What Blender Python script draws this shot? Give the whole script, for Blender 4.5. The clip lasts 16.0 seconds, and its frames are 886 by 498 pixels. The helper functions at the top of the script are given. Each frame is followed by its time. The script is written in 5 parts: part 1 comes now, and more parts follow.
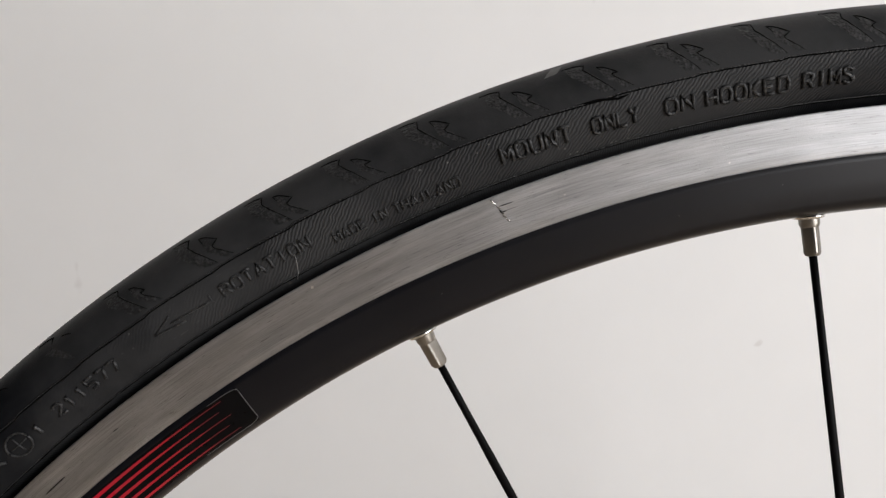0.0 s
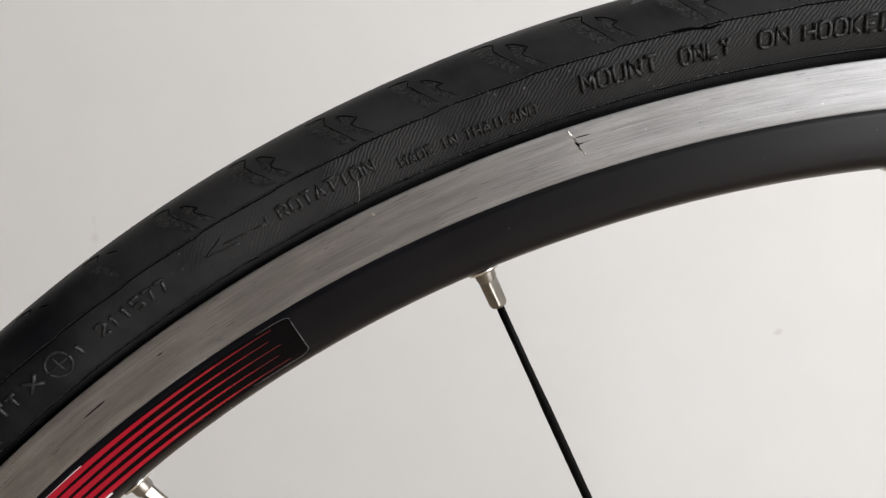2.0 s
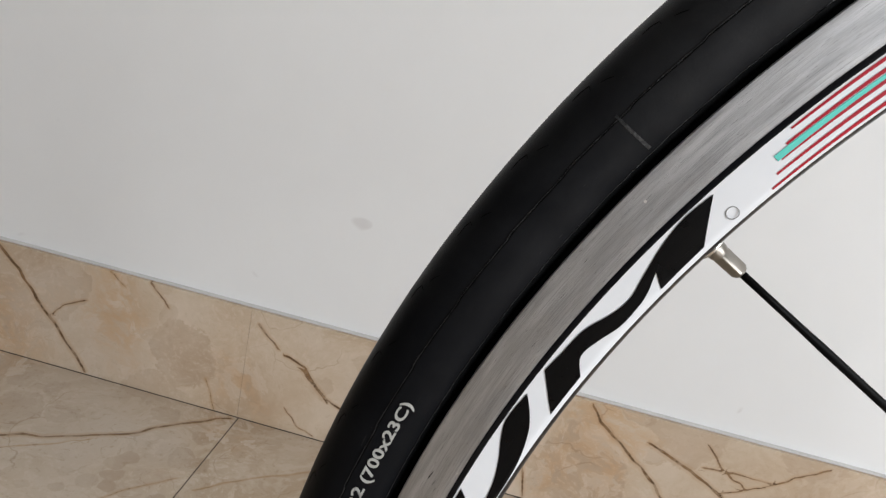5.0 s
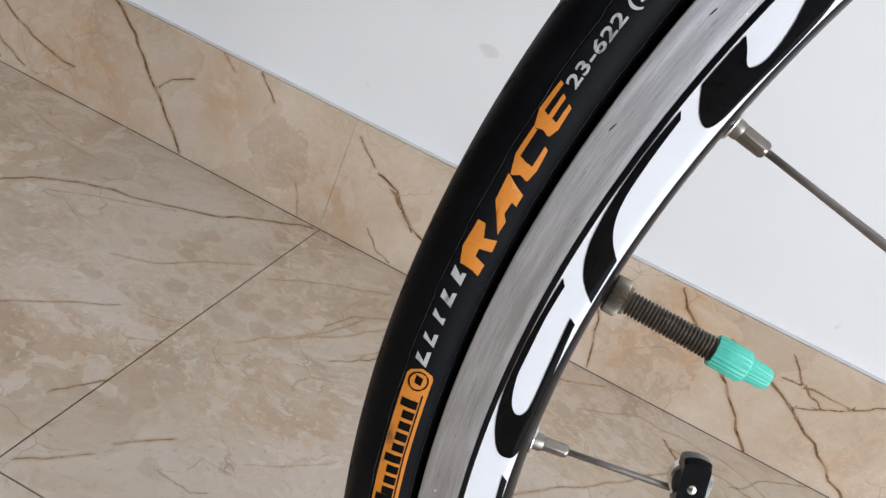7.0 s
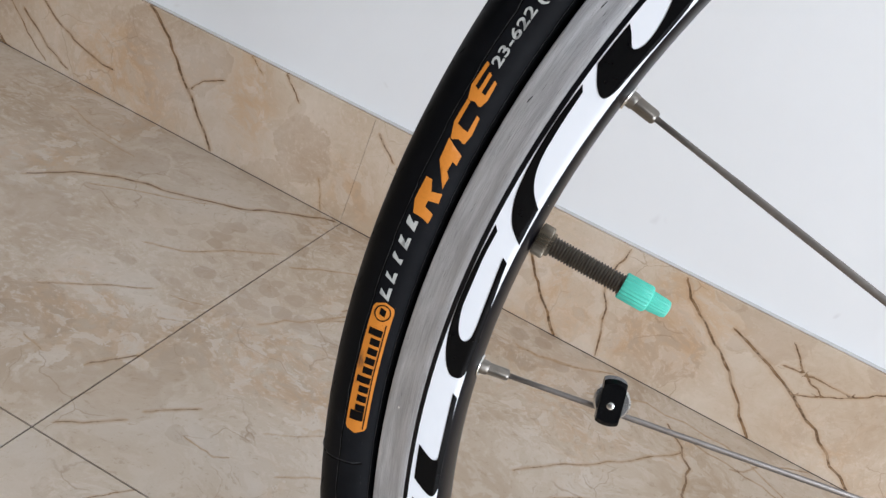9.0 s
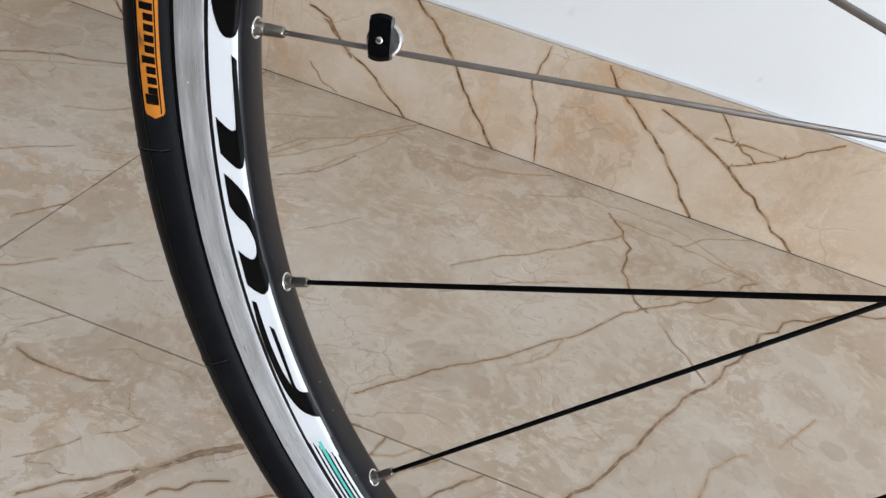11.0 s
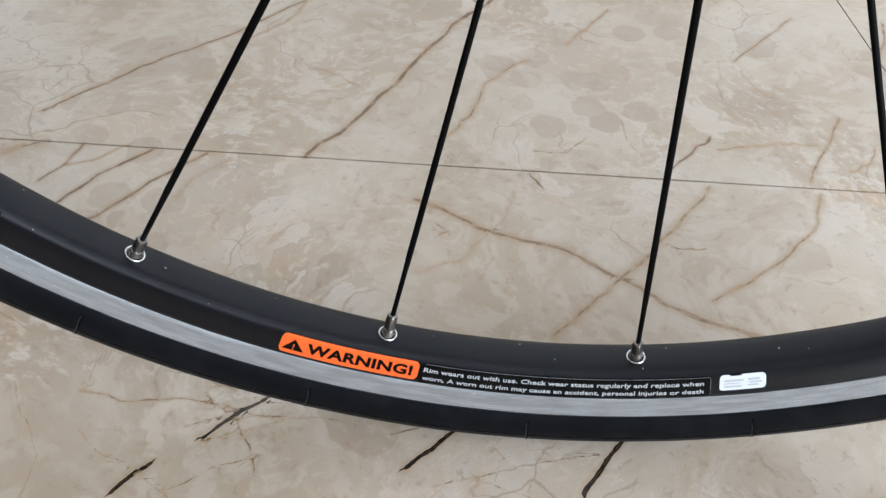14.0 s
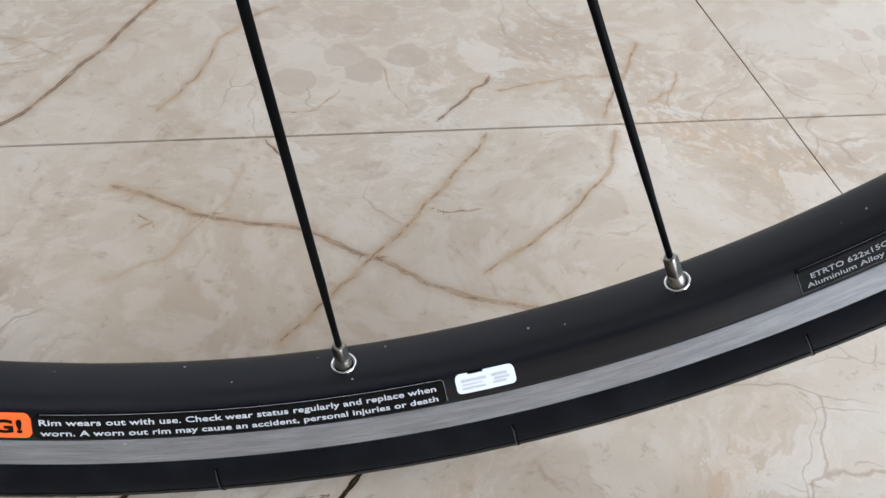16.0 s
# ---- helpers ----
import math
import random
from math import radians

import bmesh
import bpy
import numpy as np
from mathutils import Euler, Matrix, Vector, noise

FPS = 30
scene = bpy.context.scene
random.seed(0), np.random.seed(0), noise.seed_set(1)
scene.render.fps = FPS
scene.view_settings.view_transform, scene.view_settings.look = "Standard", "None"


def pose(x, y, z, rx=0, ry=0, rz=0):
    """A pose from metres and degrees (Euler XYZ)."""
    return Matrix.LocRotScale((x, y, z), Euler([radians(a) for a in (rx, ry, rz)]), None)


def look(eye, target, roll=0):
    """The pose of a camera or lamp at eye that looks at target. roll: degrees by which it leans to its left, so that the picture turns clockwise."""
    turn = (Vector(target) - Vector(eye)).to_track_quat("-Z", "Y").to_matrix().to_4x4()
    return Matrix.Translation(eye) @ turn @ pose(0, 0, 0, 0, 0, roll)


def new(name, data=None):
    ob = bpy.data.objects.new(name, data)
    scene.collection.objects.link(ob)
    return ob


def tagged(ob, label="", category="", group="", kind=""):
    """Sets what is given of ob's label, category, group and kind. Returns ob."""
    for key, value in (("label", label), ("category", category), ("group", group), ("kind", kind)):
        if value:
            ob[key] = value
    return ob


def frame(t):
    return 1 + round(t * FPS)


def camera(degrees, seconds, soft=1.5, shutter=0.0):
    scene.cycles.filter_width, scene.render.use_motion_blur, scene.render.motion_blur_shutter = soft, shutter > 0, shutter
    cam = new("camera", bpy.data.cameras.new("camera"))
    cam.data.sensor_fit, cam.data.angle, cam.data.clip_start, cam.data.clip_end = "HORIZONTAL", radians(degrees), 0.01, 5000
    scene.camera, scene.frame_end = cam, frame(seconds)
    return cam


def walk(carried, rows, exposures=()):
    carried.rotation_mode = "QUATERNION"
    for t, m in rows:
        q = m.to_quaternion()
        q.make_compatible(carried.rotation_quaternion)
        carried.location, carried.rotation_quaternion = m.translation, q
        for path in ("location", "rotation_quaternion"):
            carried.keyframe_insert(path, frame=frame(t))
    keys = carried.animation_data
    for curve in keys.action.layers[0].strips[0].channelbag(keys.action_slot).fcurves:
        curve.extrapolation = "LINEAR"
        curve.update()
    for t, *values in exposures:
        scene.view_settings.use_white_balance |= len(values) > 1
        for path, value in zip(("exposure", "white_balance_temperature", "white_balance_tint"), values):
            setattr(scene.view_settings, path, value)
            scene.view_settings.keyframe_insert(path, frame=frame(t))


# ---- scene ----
from mathutils import geometry

# ---- camera ----
cam = camera(55.71, 16.0, soft=1.4)
EXPOSURES = [(0, -0.03, 6450, 9), (4.5, 0.11, 6330, 6.5), (5.1, 0.11, 6240, 6.8), (7.5, 0.38, 5870, 8), (11, 0.33, 5820, 5), (12.3, 0.33, 5720, 4), (13, 0.40, 5630, 3.5), (13.5, 0.52, 5580, 3), (16, 0.57, 5540, 5)]
walk(cam, [
    (0, look((-0.1172, -0.1640, 0.6551), (-0.1158, 0.1320, 0.6067), -1.38)),
    (0.5, look((-0.1215, -0.1657, 0.6473), (-0.1230, 0.1318, 0.6091), -1.00)),
    (1, look((-0.1234, -0.1610, 0.6492), (-0.1212, 0.1353, 0.6022), -0.20)),
    (1.5, look((-0.1239, -0.1580, 0.6440), (-0.1244, 0.1380, 0.5951), 0.38)),
    (2, look((-0.1297, -0.1565, 0.6431), (-0.1308, 0.1385, 0.5884), 1.36)),
    (2.5, look((-0.1421, -0.1620, 0.6415), (-0.1400, 0.1334, 0.5888), 2.28)),
    (3, look((-0.1570, -0.1618, 0.6285), (-0.1649, 0.1337, 0.5779), 2.49)),
    (3.5, look((-0.1764, -0.1663, 0.6262), (-0.1904, 0.1278, 0.5687), 2.90)),
    (3.8, look((-0.2122, -0.1690, 0.6163), (-0.2205, 0.1233, 0.5494), 3.28)),
    (4, look((-0.2319, -0.1704, 0.6165), (-0.2434, 0.1158, 0.5274), 3.82)),
    (4.4, look((-0.2716, -0.1659, 0.5835), (-0.2803, 0.1169, 0.4837), 6.09)),
    (4.5, look((-0.2709, -0.1599, 0.5735), (-0.2875, 0.1231, 0.4751), 6.32)),
    (4.8, look((-0.2868, -0.1636, 0.5470), (-0.3131, 0.1192, 0.4503), 9.80)),
    (5, look((-0.2941, -0.1640, 0.5309), (-0.3227, 0.1176, 0.4314), 12.49)),
    (5.2, look((-0.3018, -0.1587, 0.5083), (-0.3300, 0.1202, 0.4016), 14.65)),
    (7.3, look((-0.3064, -0.1761, 0.4293), (-0.3493, 0.0909, 0.2994), 24.67)),
    (7.5, look((-0.3025, -0.1772, 0.4322), (-0.3502, 0.0896, 0.3036), 24.55)),
    (8, look((-0.2992, -0.1793, 0.4442), (-0.3482, 0.0881, 0.3175), 24.14)),
    (8.2, look((-0.2963, -0.1863, 0.4476), (-0.3464, 0.0815, 0.3221), 23.86)),
    (10.3, look((-0.2222, -0.2206, 0.4128), (-0.2638, 0.0335, 0.2600), 19.48)),
    (10.5, look((-0.2129, -0.2219, 0.4071), (-0.2522, 0.0312, 0.2509), 18.35)),
    (11, look((-0.1823, -0.2267, 0.4059), (-0.2179, 0.0226, 0.2428), 15.77)),
    (11.5, look((-0.1617, -0.2349, 0.4022), (-0.1942, 0.0114, 0.2341), 13.53)),
    (12, look((-0.1373, -0.2206, 0.3773), (-0.1653, 0.0207, 0.2013), 10.87)),
    (12.5, look((-0.1094, -0.2150, 0.3600), (-0.1323, 0.0199, 0.1747), 7.94)),
    (13, look((-0.0822, -0.2121, 0.3281), (-0.0979, 0.0141, 0.1317), 5.59)),
    (13.5, look((-0.0588, -0.1986, 0.2959), (-0.0674, 0.0202, 0.0908), 4.36)),
    (14, look((-0.0405, -0.1938, 0.2895), (-0.0411, 0.0192, 0.0782), 3.94)),
    (14.5, look((-0.0191, -0.1860, 0.2954), (-0.0140, 0.0257, 0.0828), 3.26)),
    (15, look((0.0123, -0.1722, 0.2720), (0.0285, 0.0417, 0.0623), 3.84)),
    (15.5, look((0.0318, -0.1383, 0.2438), (0.0599, 0.0741, 0.0338), 4.28)),
    (16, look((0.0336, -0.1370, 0.2312), (0.0695, 0.0713, 0.0183), 4.40)),
], EXPOSURES)


# ---- world and light ----
world = bpy.data.worlds.new("world")
scene.world = world
world.use_nodes = True
wn = world.node_tree.nodes
sky = wn.new("ShaderNodeTexSky")
sky.sky_type = "NISHITA"
sky.sun_disc = False
sky.sun_elevation = radians(48)
sky.sun_rotation = radians(200)
wn["Background"].inputs["Strength"].default_value = 0.12
world.node_tree.links.new(sky.outputs[0], wn["Background"].inputs["Color"])


def window_light(name, m, wide, high, power, colour):
    data = bpy.data.lights.new(name, "AREA")
    data.shape, data.size, data.size_y = "RECTANGLE", wide, high
    data.energy, data.color = power, colour
    ob = new(name, data)
    ob.matrix_world = m
    return ob


window_light("balcony_daylight", look((2.12, -1.85, 1.1), (0.0, 0.1, 0.5)), 2.1, 1.9, 98, (1.0, 0.978, 0.988))


# ---- materials ----
def shader(name, base=(0.5, 0.5, 0.5), rough=0.5, metal=0.0, coat=0.0, spec=0.5):
    m = bpy.data.materials.new(name)
    m.use_nodes = True
    b = m.node_tree.nodes["Principled BSDF"]
    b.inputs["Base Color"].default_value = (*base, 1)
    b.inputs["Roughness"].default_value = rough
    b.inputs["Metallic"].default_value = metal
    b.inputs["Coat Weight"].default_value = coat
    b.inputs["Specular IOR Level"].default_value = spec
    return m, b


class Net:
    """Short hand for building node trees."""

    def __init__(self, m):
        self.t = m.node_tree

    def node(self, kind, **values):
        n = self.t.nodes.new(kind)
        for k, v in values.items():
            if k == "operation":
                n.operation = v
            elif k == "blend":
                n.blend_type = v
            elif k == "data_type":
                n.data_type = v
        return n

    def link(self, a, b):
        self.t.links.new(a, b)

    def put(self, slot, v):
        if hasattr(v, "is_linked") or hasattr(v, "links"):
            self.link(v, slot)
        else:
            slot.default_value = v

    def math(self, op, a, b=0.0, clamp=False):
        n = self.node("ShaderNodeMath", operation=op)
        n.use_clamp = clamp
        self.put(n.inputs[0], a)
        self.put(n.inputs[1], b)
        return n.outputs[0]

    def mapped(self, source, scale):
        tc = self.node("ShaderNodeTexCoord")
        mp = self.node("ShaderNodeMapping")
        mp.inputs["Scale"].default_value = scale
        self.link(tc.outputs[source], mp.inputs["Vector"])
        return mp.outputs[0]

    def noise(self, vec, scale, detail=4.0, rough=0.55, distort=0.0):
        n = self.node("ShaderNodeTexNoise")
        self.link(vec, n.inputs["Vector"])
        n.inputs["Scale"].default_value = scale
        n.inputs["Detail"].default_value = detail
        n.inputs["Roughness"].default_value = rough
        n.inputs["Distortion"].default_value = distort
        return n.outputs["Fac"]

    def ramp(self, fac, stops):
        n = self.node("ShaderNodeValToRGB")
        self.link(fac, n.inputs["Fac"])
        el = n.color_ramp.elements
        while len(el) < len(stops):
            el.new(0.5)
        for e, (p, c) in zip(el, stops):
            e.position = p
            e.color = (*c, 1) if len(c) == 3 else c
        return n.outputs["Color"]

    def step(self, fac, lo, hi):
        n = self.node("ShaderNodeMapRange")
        n.interpolation_type = "SMOOTHSTEP"
        self.put(n.inputs["Value"], fac)
        n.inputs["From Min"].default_value = lo
        n.inputs["From Max"].default_value = hi
        return n.outputs["Result"]

    def mix(self, fac, a, b, blend="MIX"):
        n = self.node("ShaderNodeMix", data_type="RGBA")
        n.blend_type = blend
        self.put(n.inputs["Factor"], fac)
        self.put(n.inputs[6], a if not isinstance(a, tuple) else (*a, 1))
        self.put(n.inputs[7], b if not isinstance(b, tuple) else (*b, 1))
        return n.outputs[2]

    def bump(self, height, strength, distance):
        n = self.node("ShaderNodeBump")
        n.inputs["Strength"].default_value = strength
        n.inputs["Distance"].default_value = distance
        self.link(height, n.inputs["Height"])
        return n.outputs["Normal"]


def flecks(k, vec, scale, size, share):
    """Sparse round specks of dust: 1 on a speck."""
    v = k.node("ShaderNodeTexVoronoi")
    v.inputs["Scale"].default_value = scale
    k.link(vec, v.inputs["Vector"])
    s = k.node("ShaderNodeSeparateColor")
    k.link(v.outputs["Color"], s.inputs[0])
    here = k.math("LESS_THAN", s.outputs[0], share)
    return k.math("MULTIPLY", here, k.math("LESS_THAN", v.outputs["Distance"], k.math("MULTIPLY", s.outputs[1], size)))


def rubber(name, base, rough):
    """Tyre skin: moulded diagonal hatching on the sidewall, stitched bead, smooth tread, with dust and scuffs, and
    light painted in over the top.
    """
    m, b = shader(name, base, rough, spec=0.065)
    k = Net(m)
    uv = k.mapped("UV", (1, 1, 1))
    ob = k.mapped("Object", (1, 1, 1))
    sep = k.node("ShaderNodeSeparateXYZ")
    k.link(uv, sep.inputs[0])
    v = sep.outputs[1]
    side = k.math("MULTIPLY", k.step(v, 0.0046, 0.0050), k.math("SUBTRACT", 1.0, k.step(v, 0.0148, 0.0152)))
    bead = k.math("SUBTRACT", 1.0, k.step(v, 0.0038, 0.0042))
    dust = k.noise(ob, 60, 6, 0.65)
    fine = k.noise(ob, 1500, 4, 0.65)
    lumps = k.noise(ob, 260, 4, 0.6)
    waves = []
    for scale, way in ((640, "DIAGONAL"), (620, "X")):
        w = k.node("ShaderNodeTexWave")
        w.bands_direction = way
        w.inputs["Scale"].default_value = scale
        w.inputs["Distortion"].default_value = 6.0
        w.inputs["Detail"].default_value = 2
        w.inputs["Detail Scale"].default_value = 0.7
        k.link(uv, w.inputs["Vector"])
        waves.append(w.outputs["Fac"])
    hatch = k.math("MULTIPLY", k.math("MULTIPLY", waves[0], side), k.step(k.noise(ob, 45, 3, 0.5), 0.34, 0.56))
    place = k.node("ShaderNodeSeparateXYZ")
    k.link(ob, place.inputs[0])
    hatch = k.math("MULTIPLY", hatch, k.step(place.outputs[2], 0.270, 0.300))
    stitch = k.math("MULTIPLY", waves[1], bead)
    speck = k.math("ADD", flecks(k, ob, 230, 0.05, 0.07), k.math("MULTIPLY", flecks(k, ob, 800, 0.26, 0.30), k.math("MULTIPLY", k.math("MULTIPLY", side, k.step(place.outputs[2], 0.270, 0.300)), k.step(k.noise(ob, 38, 2, 0.5), 0.56, 0.64))), True)
    tone = k.mix(k.step(dust, 0.42, 0.8), base, tuple(c * 1.5 + 0.002 for c in base))
    # paler patches towards the wheel's top: dust, and stronger light put into the colour
    lit_grime = k.math("MULTIPLY", k.step(place.outputs[2], 0.12, 0.32), k.step(k.noise(ob, 24, 5, 0.6), 0.30, 0.62))
    tone = k.mix(k.math("MULTIPLY", lit_grime, 0.75), tone, (0.038, 0.0382, 0.0385))
    scuff = k.math("MULTIPLY", k.step(k.noise(k.mapped("UV", (160, 900, 1)), 1.0, 4, 0.6), 0.66, 0.70), k.step(k.noise(ob, 30, 2, 0.5), 0.50, 0.62))
    speck = k.math("ADD", speck, k.math("MULTIPLY", scuff, 0.22), True)
    tone = k.mix(k.math("MULTIPLY", hatch, 0.26), tone, (0.075, 0.075, 0.075))
    k.link(k.mix(k.math("MULTIPLY", speck, 0.45), tone, (0.22, 0.21, 0.20)), b.inputs["Base Color"])
    k.link(k.math("ADD", k.math("MULTIPLY", dust, 0.30), rough - 0.15), b.inputs["Roughness"])
    h = k.math("ADD", k.math("ADD", k.math("MULTIPLY", fine, 0.35), k.math("MULTIPLY", lumps, 0.5)), k.math("ADD", k.math("MULTIPLY", hatch, 0.8), k.math("MULTIPLY", stitch, 0.28)))
    k.link(k.bump(h, 0.65, 0.00020), b.inputs["Normal"])
    return m


def stippled(name, base, rough, relief, spec=0.35):
    """Rubber with a coarse moulded stipple."""
    m, b = shader(name, base, rough, spec=spec)
    k = Net(m)
    ob = k.mapped("Object", (1, 1, 1))
    v = k.node("ShaderNodeTexVoronoi")
    v.inputs["Scale"].default_value = 1500
    k.link(ob, v.inputs["Vector"])
    grain = k.noise(ob, 1100, 3, 0.7)
    k.link(k.mix(k.step(grain, 0.42, 0.66), tuple(c * 0.55 for c in base), tuple(c * 1.6 for c in base)), b.inputs["Base Color"])
    k.link(k.bump(k.math("ADD", v.outputs["Distance"], grain), relief, 0.00035), b.inputs["Normal"])
    return m


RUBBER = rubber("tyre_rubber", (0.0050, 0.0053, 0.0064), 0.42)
RUBBER_ROUGH = stippled("textured_rubber", (0.0185, 0.0187, 0.0190), 0.55, 0.45, 0.22)
RUBBER_LETTER = stippled("raised_letter_rubber", (0.0230, 0.0232, 0.0236), 0.42, 0.30, 0.3)
RUBBER_LINE = stippled("stitched_line_rubber", (0.015, 0.015, 0.0155), 0.45, 1.0, 0.4)
# near-black copy of the rubber: shade of grooves and folds put into colour
RUBBER_SHADE, _ = shader("groove_shade_rubber", (0.0012, 0.0012, 0.0012), 0.9, spec=0.05)


def brushed(name, base, rough, scratch):
    m, b = shader(name, base, rough, 1.0)
    k = Net(m)
    lines = k.noise(k.mapped("UV", (30, 5200, 1)), 1.0, 5, 0.75)
    hair = k.noise(k.mapped("UV", (45, 9000, 1)), 1.0, 2, 0.6)
    wear = k.noise(k.mapped("UV", (55, 420, 1)), 1.0, 6, 0.65)
    haze = k.noise(k.mapped("UV", (22, 90, 1)), 1.0, 4, 0.6)
    deep = k.noise(k.mapped("UV", (230, 5200, 1)), 1.0, 2, 0.5)
    gouge = k.step(deep, 0.665, 0.72)
    pits = flecks(k, k.mapped("UV", (1, 1, 1)), 420, 0.16, 0.05)
    tone = k.mix(k.step(wear, 0.32, 0.72), tuple(c * 0.80 for c in base), tuple(min(1, c * 1.12) for c in base))
    tone = k.mix(k.math("MULTIPLY", k.step(hair, 0.47, 0.66), 0.7), tone, tuple(c * 0.55 for c in base))
    tone = k.mix(k.math("MULTIPLY", gouge, scratch), tone, (0.10, 0.09, 0.085))
    k.link(k.mix(pits, tone, (0.75, 0.74, 0.72)), b.inputs["Base Color"])
    k.link(k.math("ADD", k.math("ADD", k.math("MULTIPLY", wear, 0.16), k.math("MULTIPLY", haze, 0.18)), rough - 0.14), b.inputs["Roughness"])
    k.link(k.bump(k.math("SUBTRACT", lines, k.math("MULTIPLY", gouge, 0.6)), 0.30, 0.00010), b.inputs["Normal"])
    # brushed along the rim, so the gloss spreads across it
    tan = k.node("ShaderNodeTangent")
    tan.direction_type, tan.uv_map = "UV_MAP", "UVMap"
    k.link(tan.outputs[0], b.inputs["Tangent"])
    b.inputs["Anisotropic"].default_value = 0.70
    b.inputs["Anisotropic Rotation"].default_value = 0.25
    return m


ALLOY = brushed("worn_brushed_aluminium", (0.530, 0.534, 0.546), 0.54, 0.8)


def anodised():
    m, b = shader("black_anodised_alloy", (0.014, 0.014, 0.015), 0.34, 0.0, spec=0.30)
    k = Net(m)
    ob = k.mapped("Object", (1, 1, 1))
    soft = k.noise(ob, 35, 5, 0.6)
    grain = k.noise(ob, 2600, 2, 0.5)
    specks = flecks(k, ob, 200, 0.085, 0.65)
    k.link(k.mix(specks, k.mix(soft, (0.0021, 0.0022, 0.0034), (0.0040, 0.0042, 0.0064)), (0.25, 0.25, 0.24)), b.inputs["Base Color"])
    k.link(k.math("ADD", k.math("MULTIPLY", soft, 0.18), 0.25), b.inputs["Roughness"])
    k.link(k.bump(grain, 0.10, 0.00005), b.inputs["Normal"])
    return m


ANODISED = anodised()


def worn(name, base, rough, metal=0.0, scale=300, vary=0.25, spec=0.5):
    m, b = shader(name, base, rough, metal, spec=spec)
    k = Net(m)
    ob = k.mapped("Object", (1, 1, 1))
    n1 = k.noise(ob, scale, 5, 0.65)
    n2 = k.noise(ob, scale * 9, 3, 0.6)
    k.link(k.mix(n1, tuple(c * (1 - vary) for c in base), tuple(min(1, c * (1 + vary)) for c in base)), b.inputs["Base Color"])
    k.link(k.math("ADD", k.math("MULTIPLY", n1, 0.2), rough - 0.1), b.inputs["Roughness"])
    k.link(k.bump(n2, 0.12, 0.00005), b.inputs["Normal"])
    return m


STEEL = worn("nickel_plated_brass", (0.27, 0.25, 0.222), 0.36, 1.0)
NUT_BRASS = worn("dull_nickel_brass", (0.19, 0.165, 0.13), 0.40, 0.9)
EYELET = worn("polished_steel", (0.72, 0.71, 0.69), 0.22, 1.0)
SPOKE_BLACK = worn("black_spoke_paint", (0.0015, 0.0015, 0.0017), 0.45, spec=0.06)
# grey that holds the shine of spokes turned to the light
SPOKE_SHEEN = worn("sheen_grey_spoke", (0.23, 0.21, 0.195), 0.38, 0.85)
BRONZE = worn("weathered_brass", (0.12, 0.105, 0.085), 0.42, 0.9)
TEAL = worn("turquoise_plastic", (0.11, 0.56, 0.43), 0.42, 0.0, 200, 0.08)
BLACK_PLASTIC = worn("black_plastic", (0.002, 0.002, 0.0023), 0.25, spec=0.2)
WHITE_FILM = worn("white_sticker_film", (0.74, 0.755, 0.78), 0.32, 0.0, 120, 0.03)
BLACK_FILM = worn("black_sticker_film", (0.0022, 0.0022, 0.0026), 0.30, spec=0.12)
RED_DEEP = worn("deep_red_sticker_film", (0.10, 0.004, 0.008), 0.32, 0.0, 200, 0.10)
RED_MID = worn("dark_red_sticker_film", (0.27, 0.006, 0.014), 0.32, 0.0, 200, 0.10)
RED_DARK = worn("dim_red_sticker_film", (0.18, 0.005, 0.011), 0.32, 0.0, 200, 0.10)
RED_WARM = worn("warm_red_sticker_film", (0.32, 0.006, 0.018), 0.32, 0.0, 200, 0.10)
RED_FILM = worn("red_sticker_film", (0.36, 0.007, 0.021), 0.34, 0.0, 200, 0.10, 0.25)
TEAL_FILM = worn("turquoise_sticker_film", (0.12, 0.60, 0.52), 0.32, 0.0, 200, 0.05)
DIM_FILM = worn("dull_sticker_edge", (0.11, 0.11, 0.112), 0.4, 0.0, 200, 0.2)
PALE_FILM = worn("pale_grey_print", (0.52, 0.52, 0.53), 0.4, 0.0, 200, 0.1)
GREY_FILM = worn("grey_print", (0.30, 0.30, 0.30), 0.4, 0.0, 200, 0.1)
ORANGE_FILM = worn("orange_sticker_film", (0.95, 0.13, 0.015), 0.4, 0.0, 200, 0.05)


def rubbed_print(name, base):
    """Ink on rubber, rubbed through in streaks and specks."""
    m, b = shader(name, base, 0.55, spec=0.3)
    k = Net(m)
    ob = k.mapped("Object", (1, 1, 1))
    grain = k.noise(ob, 1100, 4, 0.7)
    streak = k.noise(k.mapped("Object", (1.0, 1.0, 0.35)), 420, 5, 0.65)
    where = k.step(k.noise(ob, 75, 3, 0.55), 0.53, 0.66)
    bare = k.math("MAXIMUM", k.math("MULTIPLY", k.step(streak, 0.46, 0.60), where), k.math("MULTIPLY", k.step(grain, 0.62, 0.70), 0.6))
    tone = k.mix(grain, tuple(c * 0.78 for c in base), tuple(min(1, c * 1.18) for c in base))
    k.link(k.mix(k.math("MULTIPLY", bare, 0.8), tone, (0.02, 0.019, 0.018)), b.inputs["Base Color"])
    k.link(k.bump(grain, 0.2, 0.00008), b.inputs["Normal"])
    return m


AMBER_PRINT = rubbed_print("amber_rubber_print", (0.52, 0.180, 0.016))
SILVER_PRINT = rubbed_print("silver_rubber_print", (0.40, 0.40, 0.375))
LETTER_WHITE = worn("white_print", (0.55, 0.55, 0.56), 0.45, 0.0, 400, 0.05)


